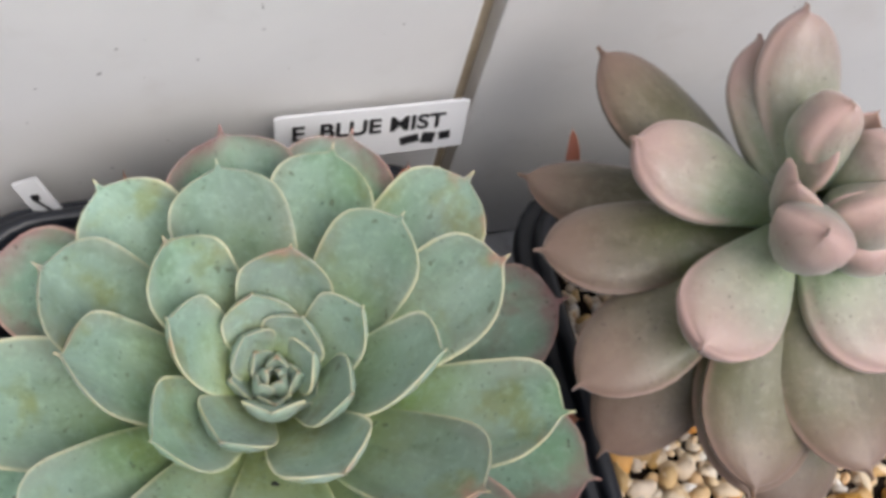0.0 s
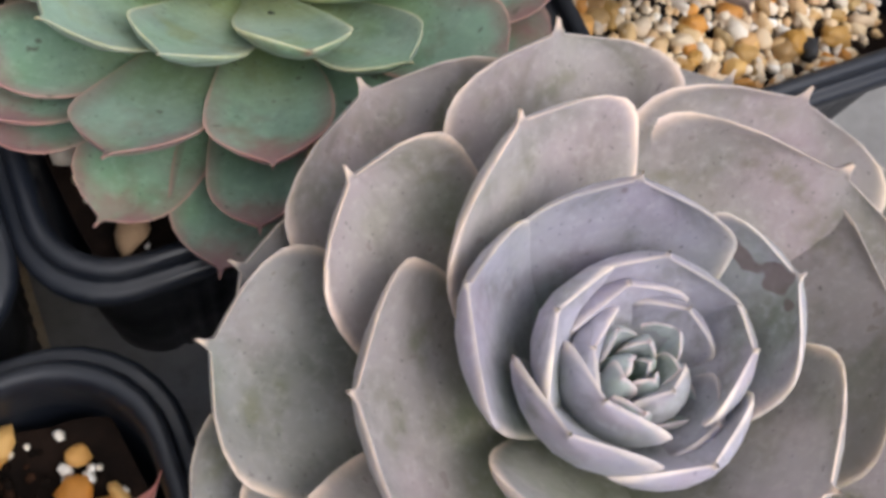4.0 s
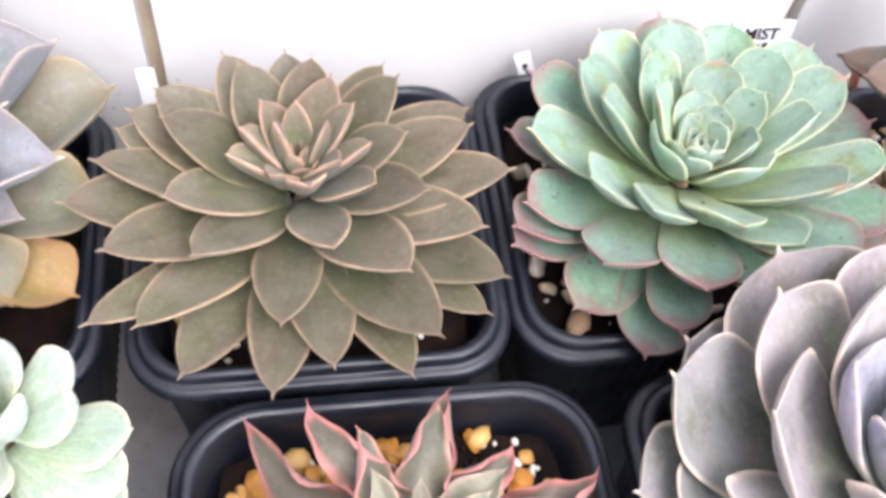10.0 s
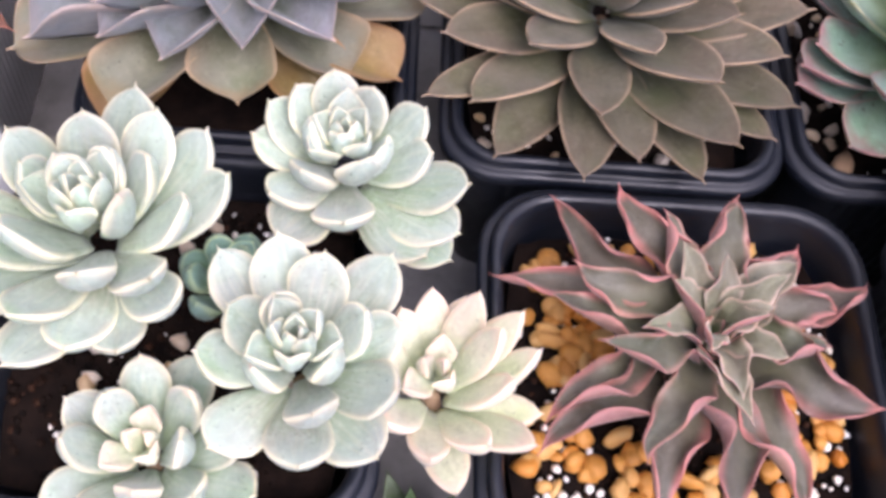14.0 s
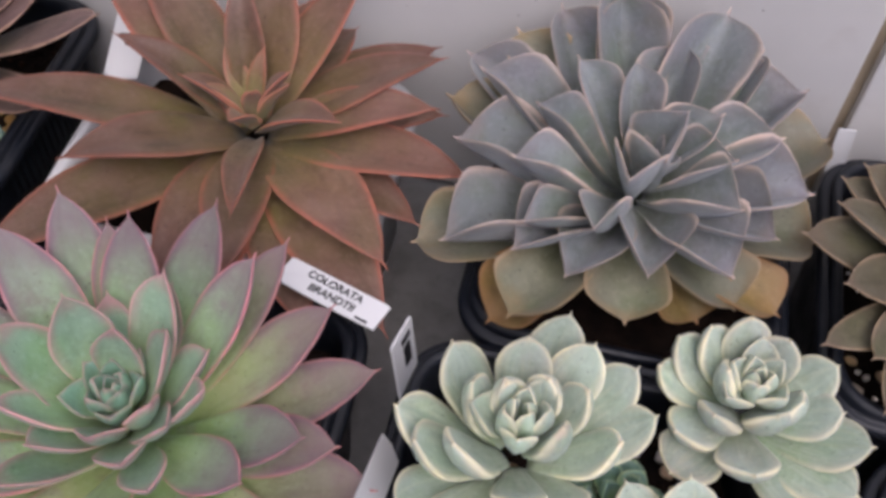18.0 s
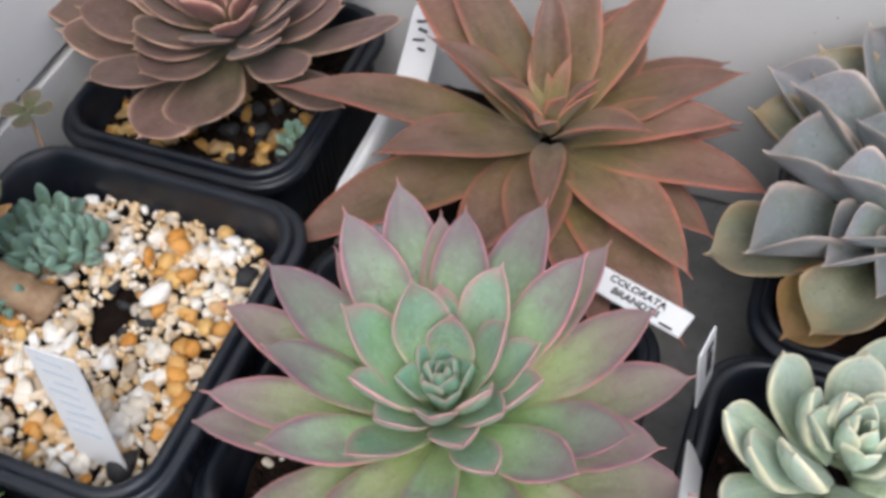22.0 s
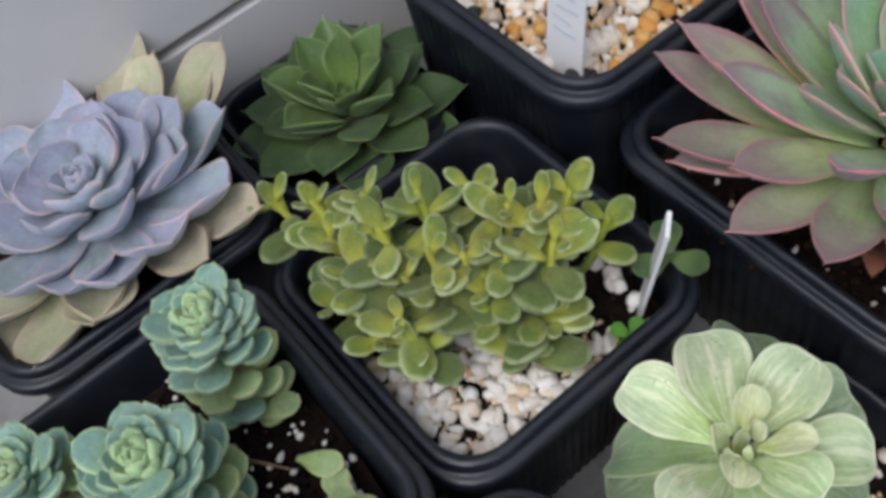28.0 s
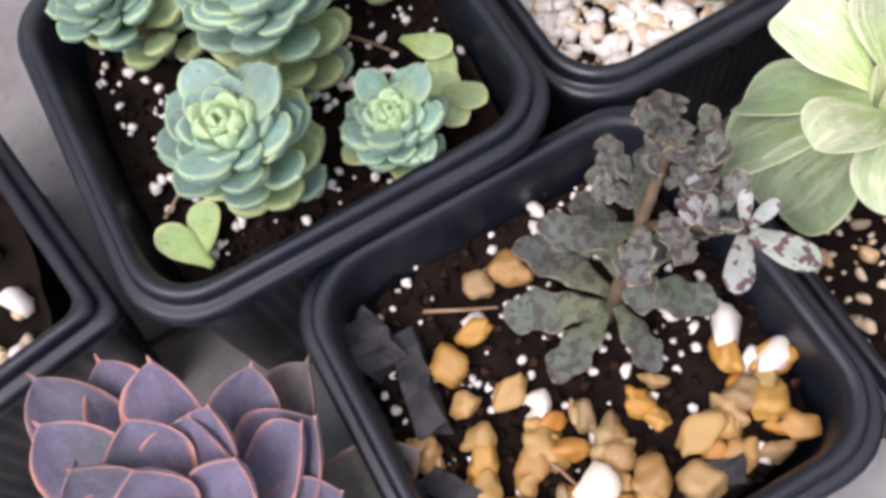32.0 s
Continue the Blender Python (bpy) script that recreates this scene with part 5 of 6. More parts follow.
# lower leaves carry painted shade so the tiers stand apart
rosette("loose pale-green rosette with cream-striped broad leaves", -0.2731, -0.0199, 0.010, 0.068,
        [(O_LOW_SHADED, [(a, r, z + 17, w * 0.86) for a, r, z, w in [(79, 34.3, 36, 21.8), (30, 32.5, 20, 23.6), (-147, 31.3, 25, 20.2), (-127, 32.2, 15, 24.3), (16, 27, 12, 24.7), (-87, 24.5, 15, 24.6), (129, 40.9, 30, 22.8)]], {}), (O_MID, [(a, r, z + 18 + 5 * (k % 2), w * 0.86) for k, (a, r, z, w) in enumerate([(154, 28.2, 50, 22), (98, 23.8, 50, 20.5), (40, 28.1, 46, 20.9), (1, 19.7, 47, 18.2), (-44, 25.8, 42, 21.3), (-85, 25.6, 48, 19), (-166, 31.3, 44, 20.6)])], {}), (O_INNER, [(a, r, z + 20, w) for a, r, z, w in [(-61, 13.1, 53, 9.4), (125, 9, 56, 8.4), (33, 14.3, 54, 8.4), (58, 3.9, 53, 5.2)]], {"cup": 0.5})], (O_INNER, 5), 0.033,
        dict(widest=0.68, neck=0.14, blunt=2.5, round_end=0.5, cup=0.38, thick=0.0026, mucro=0.0, rise=-0.14, bow=0.02, sway=14), 0, 1, "rosettes in pots", attach=(1.0, 0.84), heart_spread=0.8)
rosette("violet-grey rosette with coral leaf margins beside the pots", -0.264, -0.188, 0.040, 0.040,
        [(R_LEAF, [(-169, 49.9, 32, 18.4), (163, 39.6, 35, 17.3), (134, 40.2, 30, 16), (-161, 38.1, 38, 17.6), (174, 27.8, 39, 18), (144, 28.9, 38, 16.5), (104, 34.5, 32, 15.3), (-157, 24.8, 41, 16.8), (166, 16.5, 42, 16.2), (116, 22, 40, 14.9), (-177, 46.8, 28, 17.2), (83, 33.9, 30, 15.2)], {}), (R_LEAF, spiral(13, 0.040, 0.026, 0.042, 0.024, 40, 1, 4, 0.6, seed=8), {}), (R_OLD, [(60, 45, 24, 17), (35, 44, 22, 18), (10, 44, 22, 18), (-30, 44, 22, 18), (-70, 44, 24, 18), (-110, 46, 24, 18), (120, 46, 22, 17), (90, 50, 18, 16)], {})], (R_LEAF, 7), 0.05,
        dict(widest=0.66, neck=0.36, blunt=2.3, cup=0.55, thick=0.0040, mucro=0.05, rise=0.10, bow=-0.06, sway=14, lean=0.1), 40, 1, "rosettes in pots", attach=(0.8, 0.25))


# ---------------------------------------------------------------- leafy columns in the soil pot
def leafy_column(label, x, y, base, top, radius, lean, seed, old_share=0.5):
    plant = thing("sedum_column", label, "succulent plant", (x - lean[0], y - lean[1], base), "leafy columns")
    h = top - base
    rng = random.Random(seed)
    layers = int(h / 0.0015)
    for i in range(layers):
        f = i / layers
        cx, cy = lean[0] * f, lean[1] * f
        z = h * f * 0.9
        r = radius * (0.86 + 0.14 * math.sin(3.1 * f)) * rng.uniform(0.94, 1.05)
        leaf(plant, P_OLD if f < old_share and rng.random() < 0.8 else P_LEAF, 137.508 * i + seed, 0.002, z - 0.001, r, z + 0.004 + 0.004 * f, radius * 0.62, thick=0.0044, widest=0.66, neck=0.4, blunt=2.1,
             cup=0.15, mucro=0.05, rise=0.06, nu=6, nv=8, seed=i, at=(cx, cy, 0))
    for i in range(30):
        f = (30 - i) / 30
        r = radius * (0.12 + 0.86 * f ** 0.8)
        leaf(plant, P_HEART if f < 0.24 else P_LEAF, 137.508 * i + seed + 40, 0.001 + 0.1 * r, h * 0.90 - 0.006 * f, r, h - 0.008 * f ** 1.6 + 0.001, radius * (0.25 + 0.34 * f), thick=0.0034, widest=0.66, neck=0.4, blunt=2.3, cup=0.38,
             mucro=0.05, rise=0.08, bow=-0.10, nu=6, nv=8, seed=i, at=(lean[0], lean[1], 0), roll=rng.uniform(-6, 6))
    for i in range(6):
        leaf(plant, P_HEART, 137.508 * i + seed, 0.0003, h * 0.90, radius * (0.04 + 0.03 * i), h + 0.0012 - 0.0004 * i, radius * (0.16 + 0.02 * i), thick=0.0024, widest=0.6, neck=0.5, blunt=2.0, cup=0.6, mucro=0.04, nu=6, nv=8, bow=-0.12, seed=i, at=(lean[0], lean[1], 0))
    stem_part(plant, [(0, 0, -0.004), (lean[0] * 0.5, lean[1] * 0.5, h * 0.5), (lean[0] * 0.8, lean[1] * 0.8, h * 0.8)], 0.003, 0.0015)
    return plant


COL = "sea-green leafy column tipped with a tight lime rosette"
leafy_column(COL, -0.3747, -0.0973, 0.060, 0.1043, 0.0150, (-0.003, 0.0), 10)
leafy_column(COL, -0.3493, -0.1258, 0.060, 0.1088, 0.0165, (0.006, -0.004), 55)
leafy_column(COL, -0.3249, -0.1425, 0.060, 0.1015, 0.0160, (0.008, -0.004), 120)
leafy_column("short sea-green leafy stem among fallen leaves", -0.3196, -0.1123, 0.060, 0.0843, 0.0120, (0.004, -0.002), 200, 0.2)
leafy_column(COL, -0.3815, -0.1540, 0.060, 0.090, 0.0135, (-0.002, -0.008), 260)
fallen = thing("fallen_leaves", "loose yellow-green leaves lying on dark soil", "leaf", (-0.358, -0.129, 0.0605), "fallen leaves")
for i, (dx, dy, az, ln) in enumerate([(-0.001, 0.037, 60, 0.014), (0.020, 0.036, 30, 0.014), (0.036, 0.043, 25, 0.015), (0.033, 0.030, 120, 0.014), (0.044, 0.030, 10, 0.014), (0.046, 0.011, -70, 0.014),
                                      (0.035, -0.029, 150, 0.014), (0.043, -0.034, -150, 0.014), (0.043, -0.009, 20, 0.009), (0.028, 0.034, 170, 0.010)]):
    dx, dy = max(-0.034, min(0.034, dx - 0.003)), max(-0.034, min(0.034, dy))
    leaf(fallen, P_OLD, az, 0.0, 0.001, ln, 0.003 + 0.002 * (i % 3), 0.0075, thick=0.003, widest=0.7, neck=0.25, blunt=2.0, mucro=0.0, seed=i, at=(dx - ln * 0.5 * math.cos(radians(az)), dy - ln * 0.5 * math.sin(radians(az)), 0.003))

# ---------------------------------------------------------------- felted plant
felted = thing("felted_kalanchoe", "bushy lime-green plant with felted oval leaves over white gravel", "succulent plant", (-0.352, -0.031, 0.046))
rng = random.Random(21)
for k, (dx, dy, dz) in enumerate([(-33, -12, 42), (-46, -22, 36), (-21, -2, 44), (-21, -16, 42), (-6, -11, 42), (-8, -19, 36), (-21, -27, 32), (-2, -26, 28), (4, -26, 22), (-7, -33, 22), (-1, 12, 44), (5, 18, 44), (6, 27, 42), (14, 14, 40), (7, 4, 38), (15, 32, 34), (8, -4, 32), (12, -6, 28), (18, 3, 26), (23, 6, 22), (23, -4, 16), (-16, 12, 38), (-35, -25, 32), (-64, -28, 24), (-1, -4, 38), (-25, -35, 20)]):
    dx, dy, dz = dx / 1000, dy / 1000, dz / 1000
    root = (dx * 0.55, dy * 0.55, 0.0)
    stem_part(felted, [root, (dx * 0.85, dy * 0.85, dz * 0.5), (dx, dy, dz)], 0.0016, 0.001, N_LEAF, sides=6)
    turn = rng.uniform(0, 180)
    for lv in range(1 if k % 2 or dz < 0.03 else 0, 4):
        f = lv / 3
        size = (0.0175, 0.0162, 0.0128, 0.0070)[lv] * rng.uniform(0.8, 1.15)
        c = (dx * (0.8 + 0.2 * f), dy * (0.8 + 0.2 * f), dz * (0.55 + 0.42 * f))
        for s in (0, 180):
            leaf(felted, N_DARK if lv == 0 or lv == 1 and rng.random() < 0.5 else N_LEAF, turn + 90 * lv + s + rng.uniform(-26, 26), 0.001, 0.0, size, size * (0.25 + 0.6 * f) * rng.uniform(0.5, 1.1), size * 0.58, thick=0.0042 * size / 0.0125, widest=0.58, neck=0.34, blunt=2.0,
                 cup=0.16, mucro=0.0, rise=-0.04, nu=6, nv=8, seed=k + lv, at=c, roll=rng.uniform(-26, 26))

# ---------------------------------------------------------------- spotted plant
spotted = thing("spotted_kalanchoe", "grey plant with brown-spotted wavy fan leaves in pebbles", "succulent plant", (-0.2674, -0.0948, 0.049))
axis = [(-0.002, 0.003, -0.003), (-0.004, 0.008, 0.020), (-0.008, 0.014, 0.036), (-0.011, 0.020, 0.049)]
stem_part(spotted, axis, 0.0018, 0.0009, TWIG)
rng = random.Random(8)
for az, ln, low, dz, lean in ((-154, 0.025, 0.008, -0.002, 14), (-115, 0.023, 0.005, 0.000, -10), (-67, 0.021, 0.005, 0.001, 12), (-4, 0.018, 0.007, 0.001, -16), (44, 0.020, 0.011, 0.003, 10), (102, 0.018, 0.010, 0.003, -8), (172, 0.021, 0.013, 0.002, 12),
                              (-134, 0.019, 0.021, 0.005, -14), (-28, 0.016, 0.024, 0.003, 24), (58, 0.015, 0.026, 0.005, -12), (140, 0.016, 0.027, 0.006, 10), (-92, 0.015, 0.029, 0.006, 8)):
    f = low / 0.049
    leaf(spotted, Q_LEAF, az, 0.001, 0.0, ln, dz, ln * 0.40, thick=0.0026, widest=0.66, neck=0.30, blunt=2.3, cup=0.22, mucro=0.0, ruffle=0.045, waves=2.6, nu=10, nv=14, seed=az * 0.1, at=(-0.002 - 0.009 * f, 0.003 + 0.017 * f, low),
         round_end=0.6, roll=lean, rise=-0.05)
for k in range(26):
    up = 0.05 + 0.9 * (k % 6) / 5
    size = rng.uniform(0.0075, 0.0112) * (1.15 - 0.35 * up)
    low = 0.034 + 0.016 * (k % 6) / 5
    f = low / 0.049
    leaf(spotted, Q_CREST, 137.5 * k, 0.0012, 0.0, size * (1.15 - 0.75 * up), size * up, size * 0.58, thick=0.0014, widest=0.72, neck=0.3, blunt=2.8, cup=0.45, mucro=0.0, ruffle=0.17, waves=3.4, nu=12, nv=16, seed=k * 1.3,
         at=(-0.002 - 0.009 * f + 0.0035 * math.cos(2.4 * k), 0.003 + 0.017 * f + 0.0035 * math.sin(2.4 * k), low), round_end=0.5, roll=rng.uniform(-30, 30))
DOT = (0.008, 0.0225, 0.0440)
for az, ln, up in ((28, 0.0135, 0.001), (-42, 0.0115, -0.001), (95, 0.0065, 0.004), (150, 0.006, 0.004)):
    leaf(spotted, Q_PALE, az, 0.001, 0.0, ln, up, ln * 0.45, thick=0.0026, widest=0.66, neck=0.5, blunt=2.6, cup=0.2, mucro=0.0, seed=az, at=DOT)
for k, (az, ln, up) in enumerate(((200, 0.008, 0.004), (250, 0.008, 0.004), (300, 0.007, 0.006), (120, 0.007, 0.005), (340, 0.006, 0.006))):
    leaf(spotted, Q_PALE if k < 2 else Q_CREST, az, 0.001, 0.0, ln, up, ln * 0.6, thick=0.0020, widest=0.7, neck=0.4, blunt=2.4, cup=0.3, mucro=0.0, ruffle=0.1, seed=az, at=(0.003, 0.0215, 0.0425))
stem_part(spotted, [(-0.006, 0.012, 0.031), (0.003, 0.020, 0.040), DOT], 0.0012, 0.001, TWIG)

# ---------------------------------------------------------------- finger-leaved plant lying in the gravel pot
finger = thing("finger_leaf_succulent", "grey-green finger-leaved succulent leaning on a bare tan stem", "succulent plant", (-0.425, 0.066, 0.076))
CROOK, APEX = Vector((-0.031, -0.002, 0.020)), Vector((-0.049, -0.009, 0.052))


def scarred_stem(plant, points, r0, r1, rings=22, sides=12):
    """A bare stem with swollen leaf scars along its length."""
    rng = random.Random(61)
    pts = [Vector(p) for p in points]
    out = []
    for i in range(rings):
        f = i / (rings - 1) * (len(pts) - 1)
        k = min(int(f), len(pts) - 2)
        p = pts[k].lerp(pts[k + 1], f - k)
        q = (pts[k + 1] - pts[k]).to_track_quat("Z", "Y").to_matrix()
        r = (r0 + (r1 - r0) * i / (rings - 1)) * (1.10 if i % 3 == 1 else 0.94)
        out.append([tuple(p + q @ Vector((r * w * math.cos(6.2832 * n / sides), r * w * math.sin(6.2832 * n / sides), 0))) for n in range(sides) for w in (rng.uniform(0.92, 1.07),)])
    return lofted("stem", out, STEM, plant, close_ends=(True, True))


scarred_stem(finger, [(-0.004, 0.003, 0.000), (-0.018, 0.001, 0.011), tuple(CROOK), tuple(CROOK.lerp(APEX, 0.8))], 0.0062, 0.0044)
FRAME = (APEX - CROOK).to_track_quat("Z", "Y").to_matrix()
rng = random.Random(19)
for i in range(70):
    f = i / 69
    az = radians(137.508 * i)
    lead = -0.25 + 1.5 * f ** 1.3
    d = (FRAME @ Vector((math.cos(az), math.sin(az), lead))).normalized()
    ln = (0.020 + 0.022 * math.sin(math.pi * min(1.0, 0.12 + 0.75 * f))) * rng.uniform(0.85, 1.12)
    at = CROOK.lerp(APEX, 0.14 + 0.86 * f)
    if finger.location.x + at.x + d.x * ln < WALL_X + 0.004:
        d.x = (WALL_X + 0.004 - finger.location.x - at.x) / ln
        d.normalize()
    hr = math.hypot(d.x, d.y)
    leaf(finger, K_OLD if f < 0.24 or f < 0.42 and rng.random() < 0.5 else K_LEAF, math.degrees(math.atan2(d.y, d.x)), 0.002 * hr, 0.002 * d.z, ln * hr, ln * d.z, 0.0086 * rng.uniform(0.85, 1.1), thick=0.0080, widest=0.62, neck=0.5, blunt=2.2,
         cup=0.0, mucro=0.03, nu=8, nv=9, bow=-0.05, seed=i, at=tuple(at), round_end=0.55)
for az, ln, dz in ((-62, 0.040, -0.016), (-48, 0.034, -0.010), (-85, 0.030, -0.008)):
    leaf(finger, K_OLD, az, 0.002, 0.0, ln, dz, 0.0075, thick=0.0056, widest=0.6, neck=0.5, blunt=2.0, cup=0.0, mucro=0.03, nu=8, nv=9, bow=0.05, seed=az, at=tuple(CROOK))
leaf(finger, D_DRY, 40, 0.004, 0.004, 0.026, 0.012, 0.006, thick=0.002, widest=0.5, neck=0.5, blunt=1.8, mucro=0.0, at=tuple(CROOK), label="dry orange leaf")
for k, (bx, by, n, wide) in enumerate([(-0.4485, 0.0850, 19, 0.0140), (-0.4345, 0.0872, 19, 0.0125), (-0.4450, 0.0945, 14, 0.0120), (-0.4400, 0.0795, 12, 0.0105), (-0.4290, 0.0905, 12, 0.0090), (-0.4386, 0.0643, 9, 0.0070)]):
    rosette("tiny blue-green plantlet rooting in pale gravel", bx, by, 0.074, 0.012, [(K_BABY, spiral(n, wide, 0.007, 0.018, wide * 0.46, 40 * k, 1, 2, seed=k), {})], (K_BABY, 3), 0.011,
            dict(widest=0.6, neck=0.5, blunt=2.0, cup=0.05, thick=0.0036, mucro=0.04, nu=6, nv=8), 0, 1, "plantlets", name="plantlet", heart_spread=0.3)
rosette("tiny pale sprout in the stony soil of a pot", -0.395, 0.1595, 0.058, 0.012, [(K_BABY, spiral(10, 0.008, 0.008, 0.014, 0.0045, 0, 1, 1, seed=11), {})], (K_BABY, 3), 0.01,
        dict(widest=0.6, neck=0.5, blunt=2.2, cup=0.1, thick=0.002, mucro=0.0, nu=6, nv=8), 0, 1, "plantlets", name="plantlet", heart_spread=0.3)


def weed(x, y, base, top, bend, size, count, mat, label, name="weed"):
    w = thing(name, label, "weed", (x, y, base))
    stem_part(w, [(0, 0, -0.003), (bend[0] * 0.4, bend[1] * 0.4, (top - base) * 0.6), (bend[0], bend[1], top - base)], 0.0007, 0.0005, sides=6)
    for i in range(count):
        leaf(w, mat, 360 * i / count + 20, 0.0005, 0, size, 0.001, size * 0.8, thick=0.0006, widest=0.66, neck=0.3, blunt=2.0, cup=0.1, mucro=0.0, nu=6, nv=6, seed=i, at=(bend[0], bend[1], top - base))
    return w


weed(-0.458, 0.113, 0.072, 0.092, (-0.012, 0.012), 0.009, 4, C_LEAF, "thin brownish sprig with four small round leaves")
weed(-0.385, -0.058, 0.045, 0.056, (0.0, 0.0), 0.004, 3, CLOVER, "tiny bright green clover seedling by the pot edge")
weed(-0.318, -0.010, 0.045, 0.054, (0.0, 0.0), 0.006, 4, CLOVER, "small bright green weed beside a white tag")
weed(-0.327, 0.005, 0.045, 0.068, (0.004, 0.004), 0.011, 3, L_LEAF, "dark green round-leaved weed behind a white tag")
weed(-0.2735, 0.098, 0.052, 0.075, (0.004, 0.002), 0.005, 3, CLOVER, "bright green seedling under a handwritten tag")

# ---------------------------------------------------------------- withered bits
WITHER = leaf_material("withered_red_leaf", (0.20, 0.08, 0.05), (0.26, 0.09, 0.055), (0.24, 0.08, 0.055), (0.30, 0.13, 0.09), 0.06, 0.9, 0.2, (0.20, 0.07, 0.05), 0.6, 0.7, bloom=0.1)


def withered(x, y, z, az, ln, up, label):
    w = thing("withered_leaf", label, "leaf", (x, y, z), "withered leaves")
    leaf(w, WITHER, az, 0.0, 0.0, ln, up, ln * 0.45, thick=0.0012, widest=0.5, neck=0.4, blunt=1.7, cup=0.5, mucro=0.03, nu=6, nv=8, bow=0.12, name="blade")
    return w


withered(0.037, 0.200, 0.058, 95, 0.022, 0.025, "dry red leaf curled under a rosette")
withered(0.056, 0.198, 0.058, 80, 0.024, 0.014, "dry red leaf curled under a rosette")
withered(0.008, 0.200, 0.058, 100, 0.022, 0.025, "dry red leaf curled under a rosette")
withered(0.060, 0.165, 0.062, -15, 0.019, 0.019, "dry red leaf curled under a rosette")
withered(0.0975, 0.216, 0.056, 90, 0.0085, 0.017, "dry coral-coloured leaf stub at the pot edge")
withered(-0.290, 0.052, 0.062, -62, 0.019, 0.012, "dry orange leaf under a green rosette")
withered(-0.276, 0.050, 0.062, -40, 0.020, 0.014, "dry orange leaf under a green rosette")
for sx, sy, sz, az, ln in ((-0.286, -0.118, 0.0535, 62, 0.016), (-0.247, -0.118, 0.0545, 20, 0.012), (-0.340, -0.160, 0.0615, 130, 0.013), (-0.352, -0.105, 0.0615, 35, 0.012), (-0.383, -0.120, 0.0615, 80, 0.011)):
    straw = thing("straw", "thin brown straw lying on dark soil", "debris", (sx, sy, sz), "straws")
    dxs, dys = math.cos(radians(az)) * ln, math.sin(radians(az)) * ln
    stem_part(straw, [(-dxs / 2, -dys / 2, 0), (0.0005, 0.0004, 0.0006), (dxs / 2, dys / 2, 0.0004)], 0.0005, 0.0003, name="stalk", sides=5)
husk = thing("seed_husk", "small dark seed husk lying on a blue-green leaf", "debris", (0.0216, 0.1591, 0.0862))
leaf(husk, CHARCOAL, -60, 0.0, 0.0, 0.0032, -0.0008, 0.0017, thick=0.0012, widest=0.5, neck=0.5, blunt=2.0, mucro=0.0, nu=6, nv=6, name="husk")
flat_stone = thing("flat_stone", "brownish flat stone lying in the pot corner", "stone", (-0.0124, 0.137, 0.058))
scatter(flat_stone, [pebble_mesh("stone", STEM, 4, squash=0.4, rough=0.5)], [(0, 0, 0.001)], random.Random(2), (0.0105, 0.011), "stone")

# ---------------------------------------------------------------- top dressing
ROUND = dict(squash=0.72, rough=0.4)
CHIP = dict(squash=0.75, rough=0.7)


def shard_bm(sx, sy, sz, seed):
    """A splintered slab with uneven faces and ends."""
    bm = box_bm(sx, sy, sz)
    bmesh.ops.subdivide_edges(bm, edges=bm.edges[:], cuts=5, use_grid_fill=True)
    for v in bm.verts:
        p = v.co / 0.004 + Vector((seed * 7.1, 0, 0))
        v.co += Vector((noise.noise(p), noise.noise(p + Vector((9, 0, 0))), noise.noise(p + Vector((0, 9, 0))))) * 0.0016
    return bm


def dressing(label, x, y, z, seed, name="gravel"):
    return thing(name, label, "gravel", (x, y, z), "top dressing"), random.Random(seed)


bed, rng = dressing("orange pebbles scattered over dark soil with white grit", -0.0667, 0.0675, 0.0565, 1)
ring = spots_in(rng, 230, 0.0425, 0.0, keep=lambda a, b: math.hypot(a, b) > 0.020 and (noise.noise(Vector((a * 55, b * 55, 3))) > -0.28))
scatter(bed, pebble_kinds(ORANGE_PEBBLE, "orange", **ROUND), ring, rng, (0.0042, 0.0078))
joined_pieces("grit", pebble_mesh("grit", WHITE_GRIT, 3, level=1, **CHIP), spots_in(rng, 170, 0.044, 0.0, keep=lambda a, b: math.hypot(a, b) > 0.028), rng, (0.0014, 0.0034), WHITE_GRIT, bed)["kind"] = "stuff"
bed, rng = dressing("cream and tan gravel filling a black pot", -0.413, 0.0665, 0.0745, 2)
bare = lambda a, b: math.hypot((a - 0.003) * 1.9, b - 0.006) > 0.011
patchy = lambda a, b: noise.noise(Vector((a * 48, b * 48, 8)))
scatter(bed, pebble_kinds(CREAM_GRAVEL, "cream", **CHIP), spots_in(rng, 150, 0.0445, 0.0, keep=bare), rng, (0.004, 0.0068))
scatter(bed, pebble_kinds(WHITE_GRIT, "white", **CHIP), spots_in(rng, 115, 0.0445, 0.0006, keep=lambda a, b: bare(a, b) and patchy(a, b) > 0.0), rng, (0.0036, 0.0064))
scatter(bed, pebble_kinds(ORANGE_PEBBLE, "orange", **ROUND), spots_in(rng, 62, 0.044, 0.0006, keep=lambda a, b: bare(a, b) and patchy(a, b) < -0.02), rng, (0.0045, 0.0078))
joined_pieces("grit", pebble_mesh("grit", CREAM_GRAVEL, 5, level=1, **CHIP), spots_in(rng, 1900, 0.0455, -0.0003, keep=bare), rng, (0.0022, 0.0042), CREAM_GRAVEL, bed)["kind"] = "stuff"
white = thing("white_stone", "smooth white stone lying on gravel", "stone", (-0.400, 0.0800, 0.0760))
scatter(white, [pebble_mesh("stone", WHITE_GRIT, 4, squash=0.6, rough=0.3)], [(0, 0, 0.0)], random.Random(2), (0.0118, 0.0119), "stone")
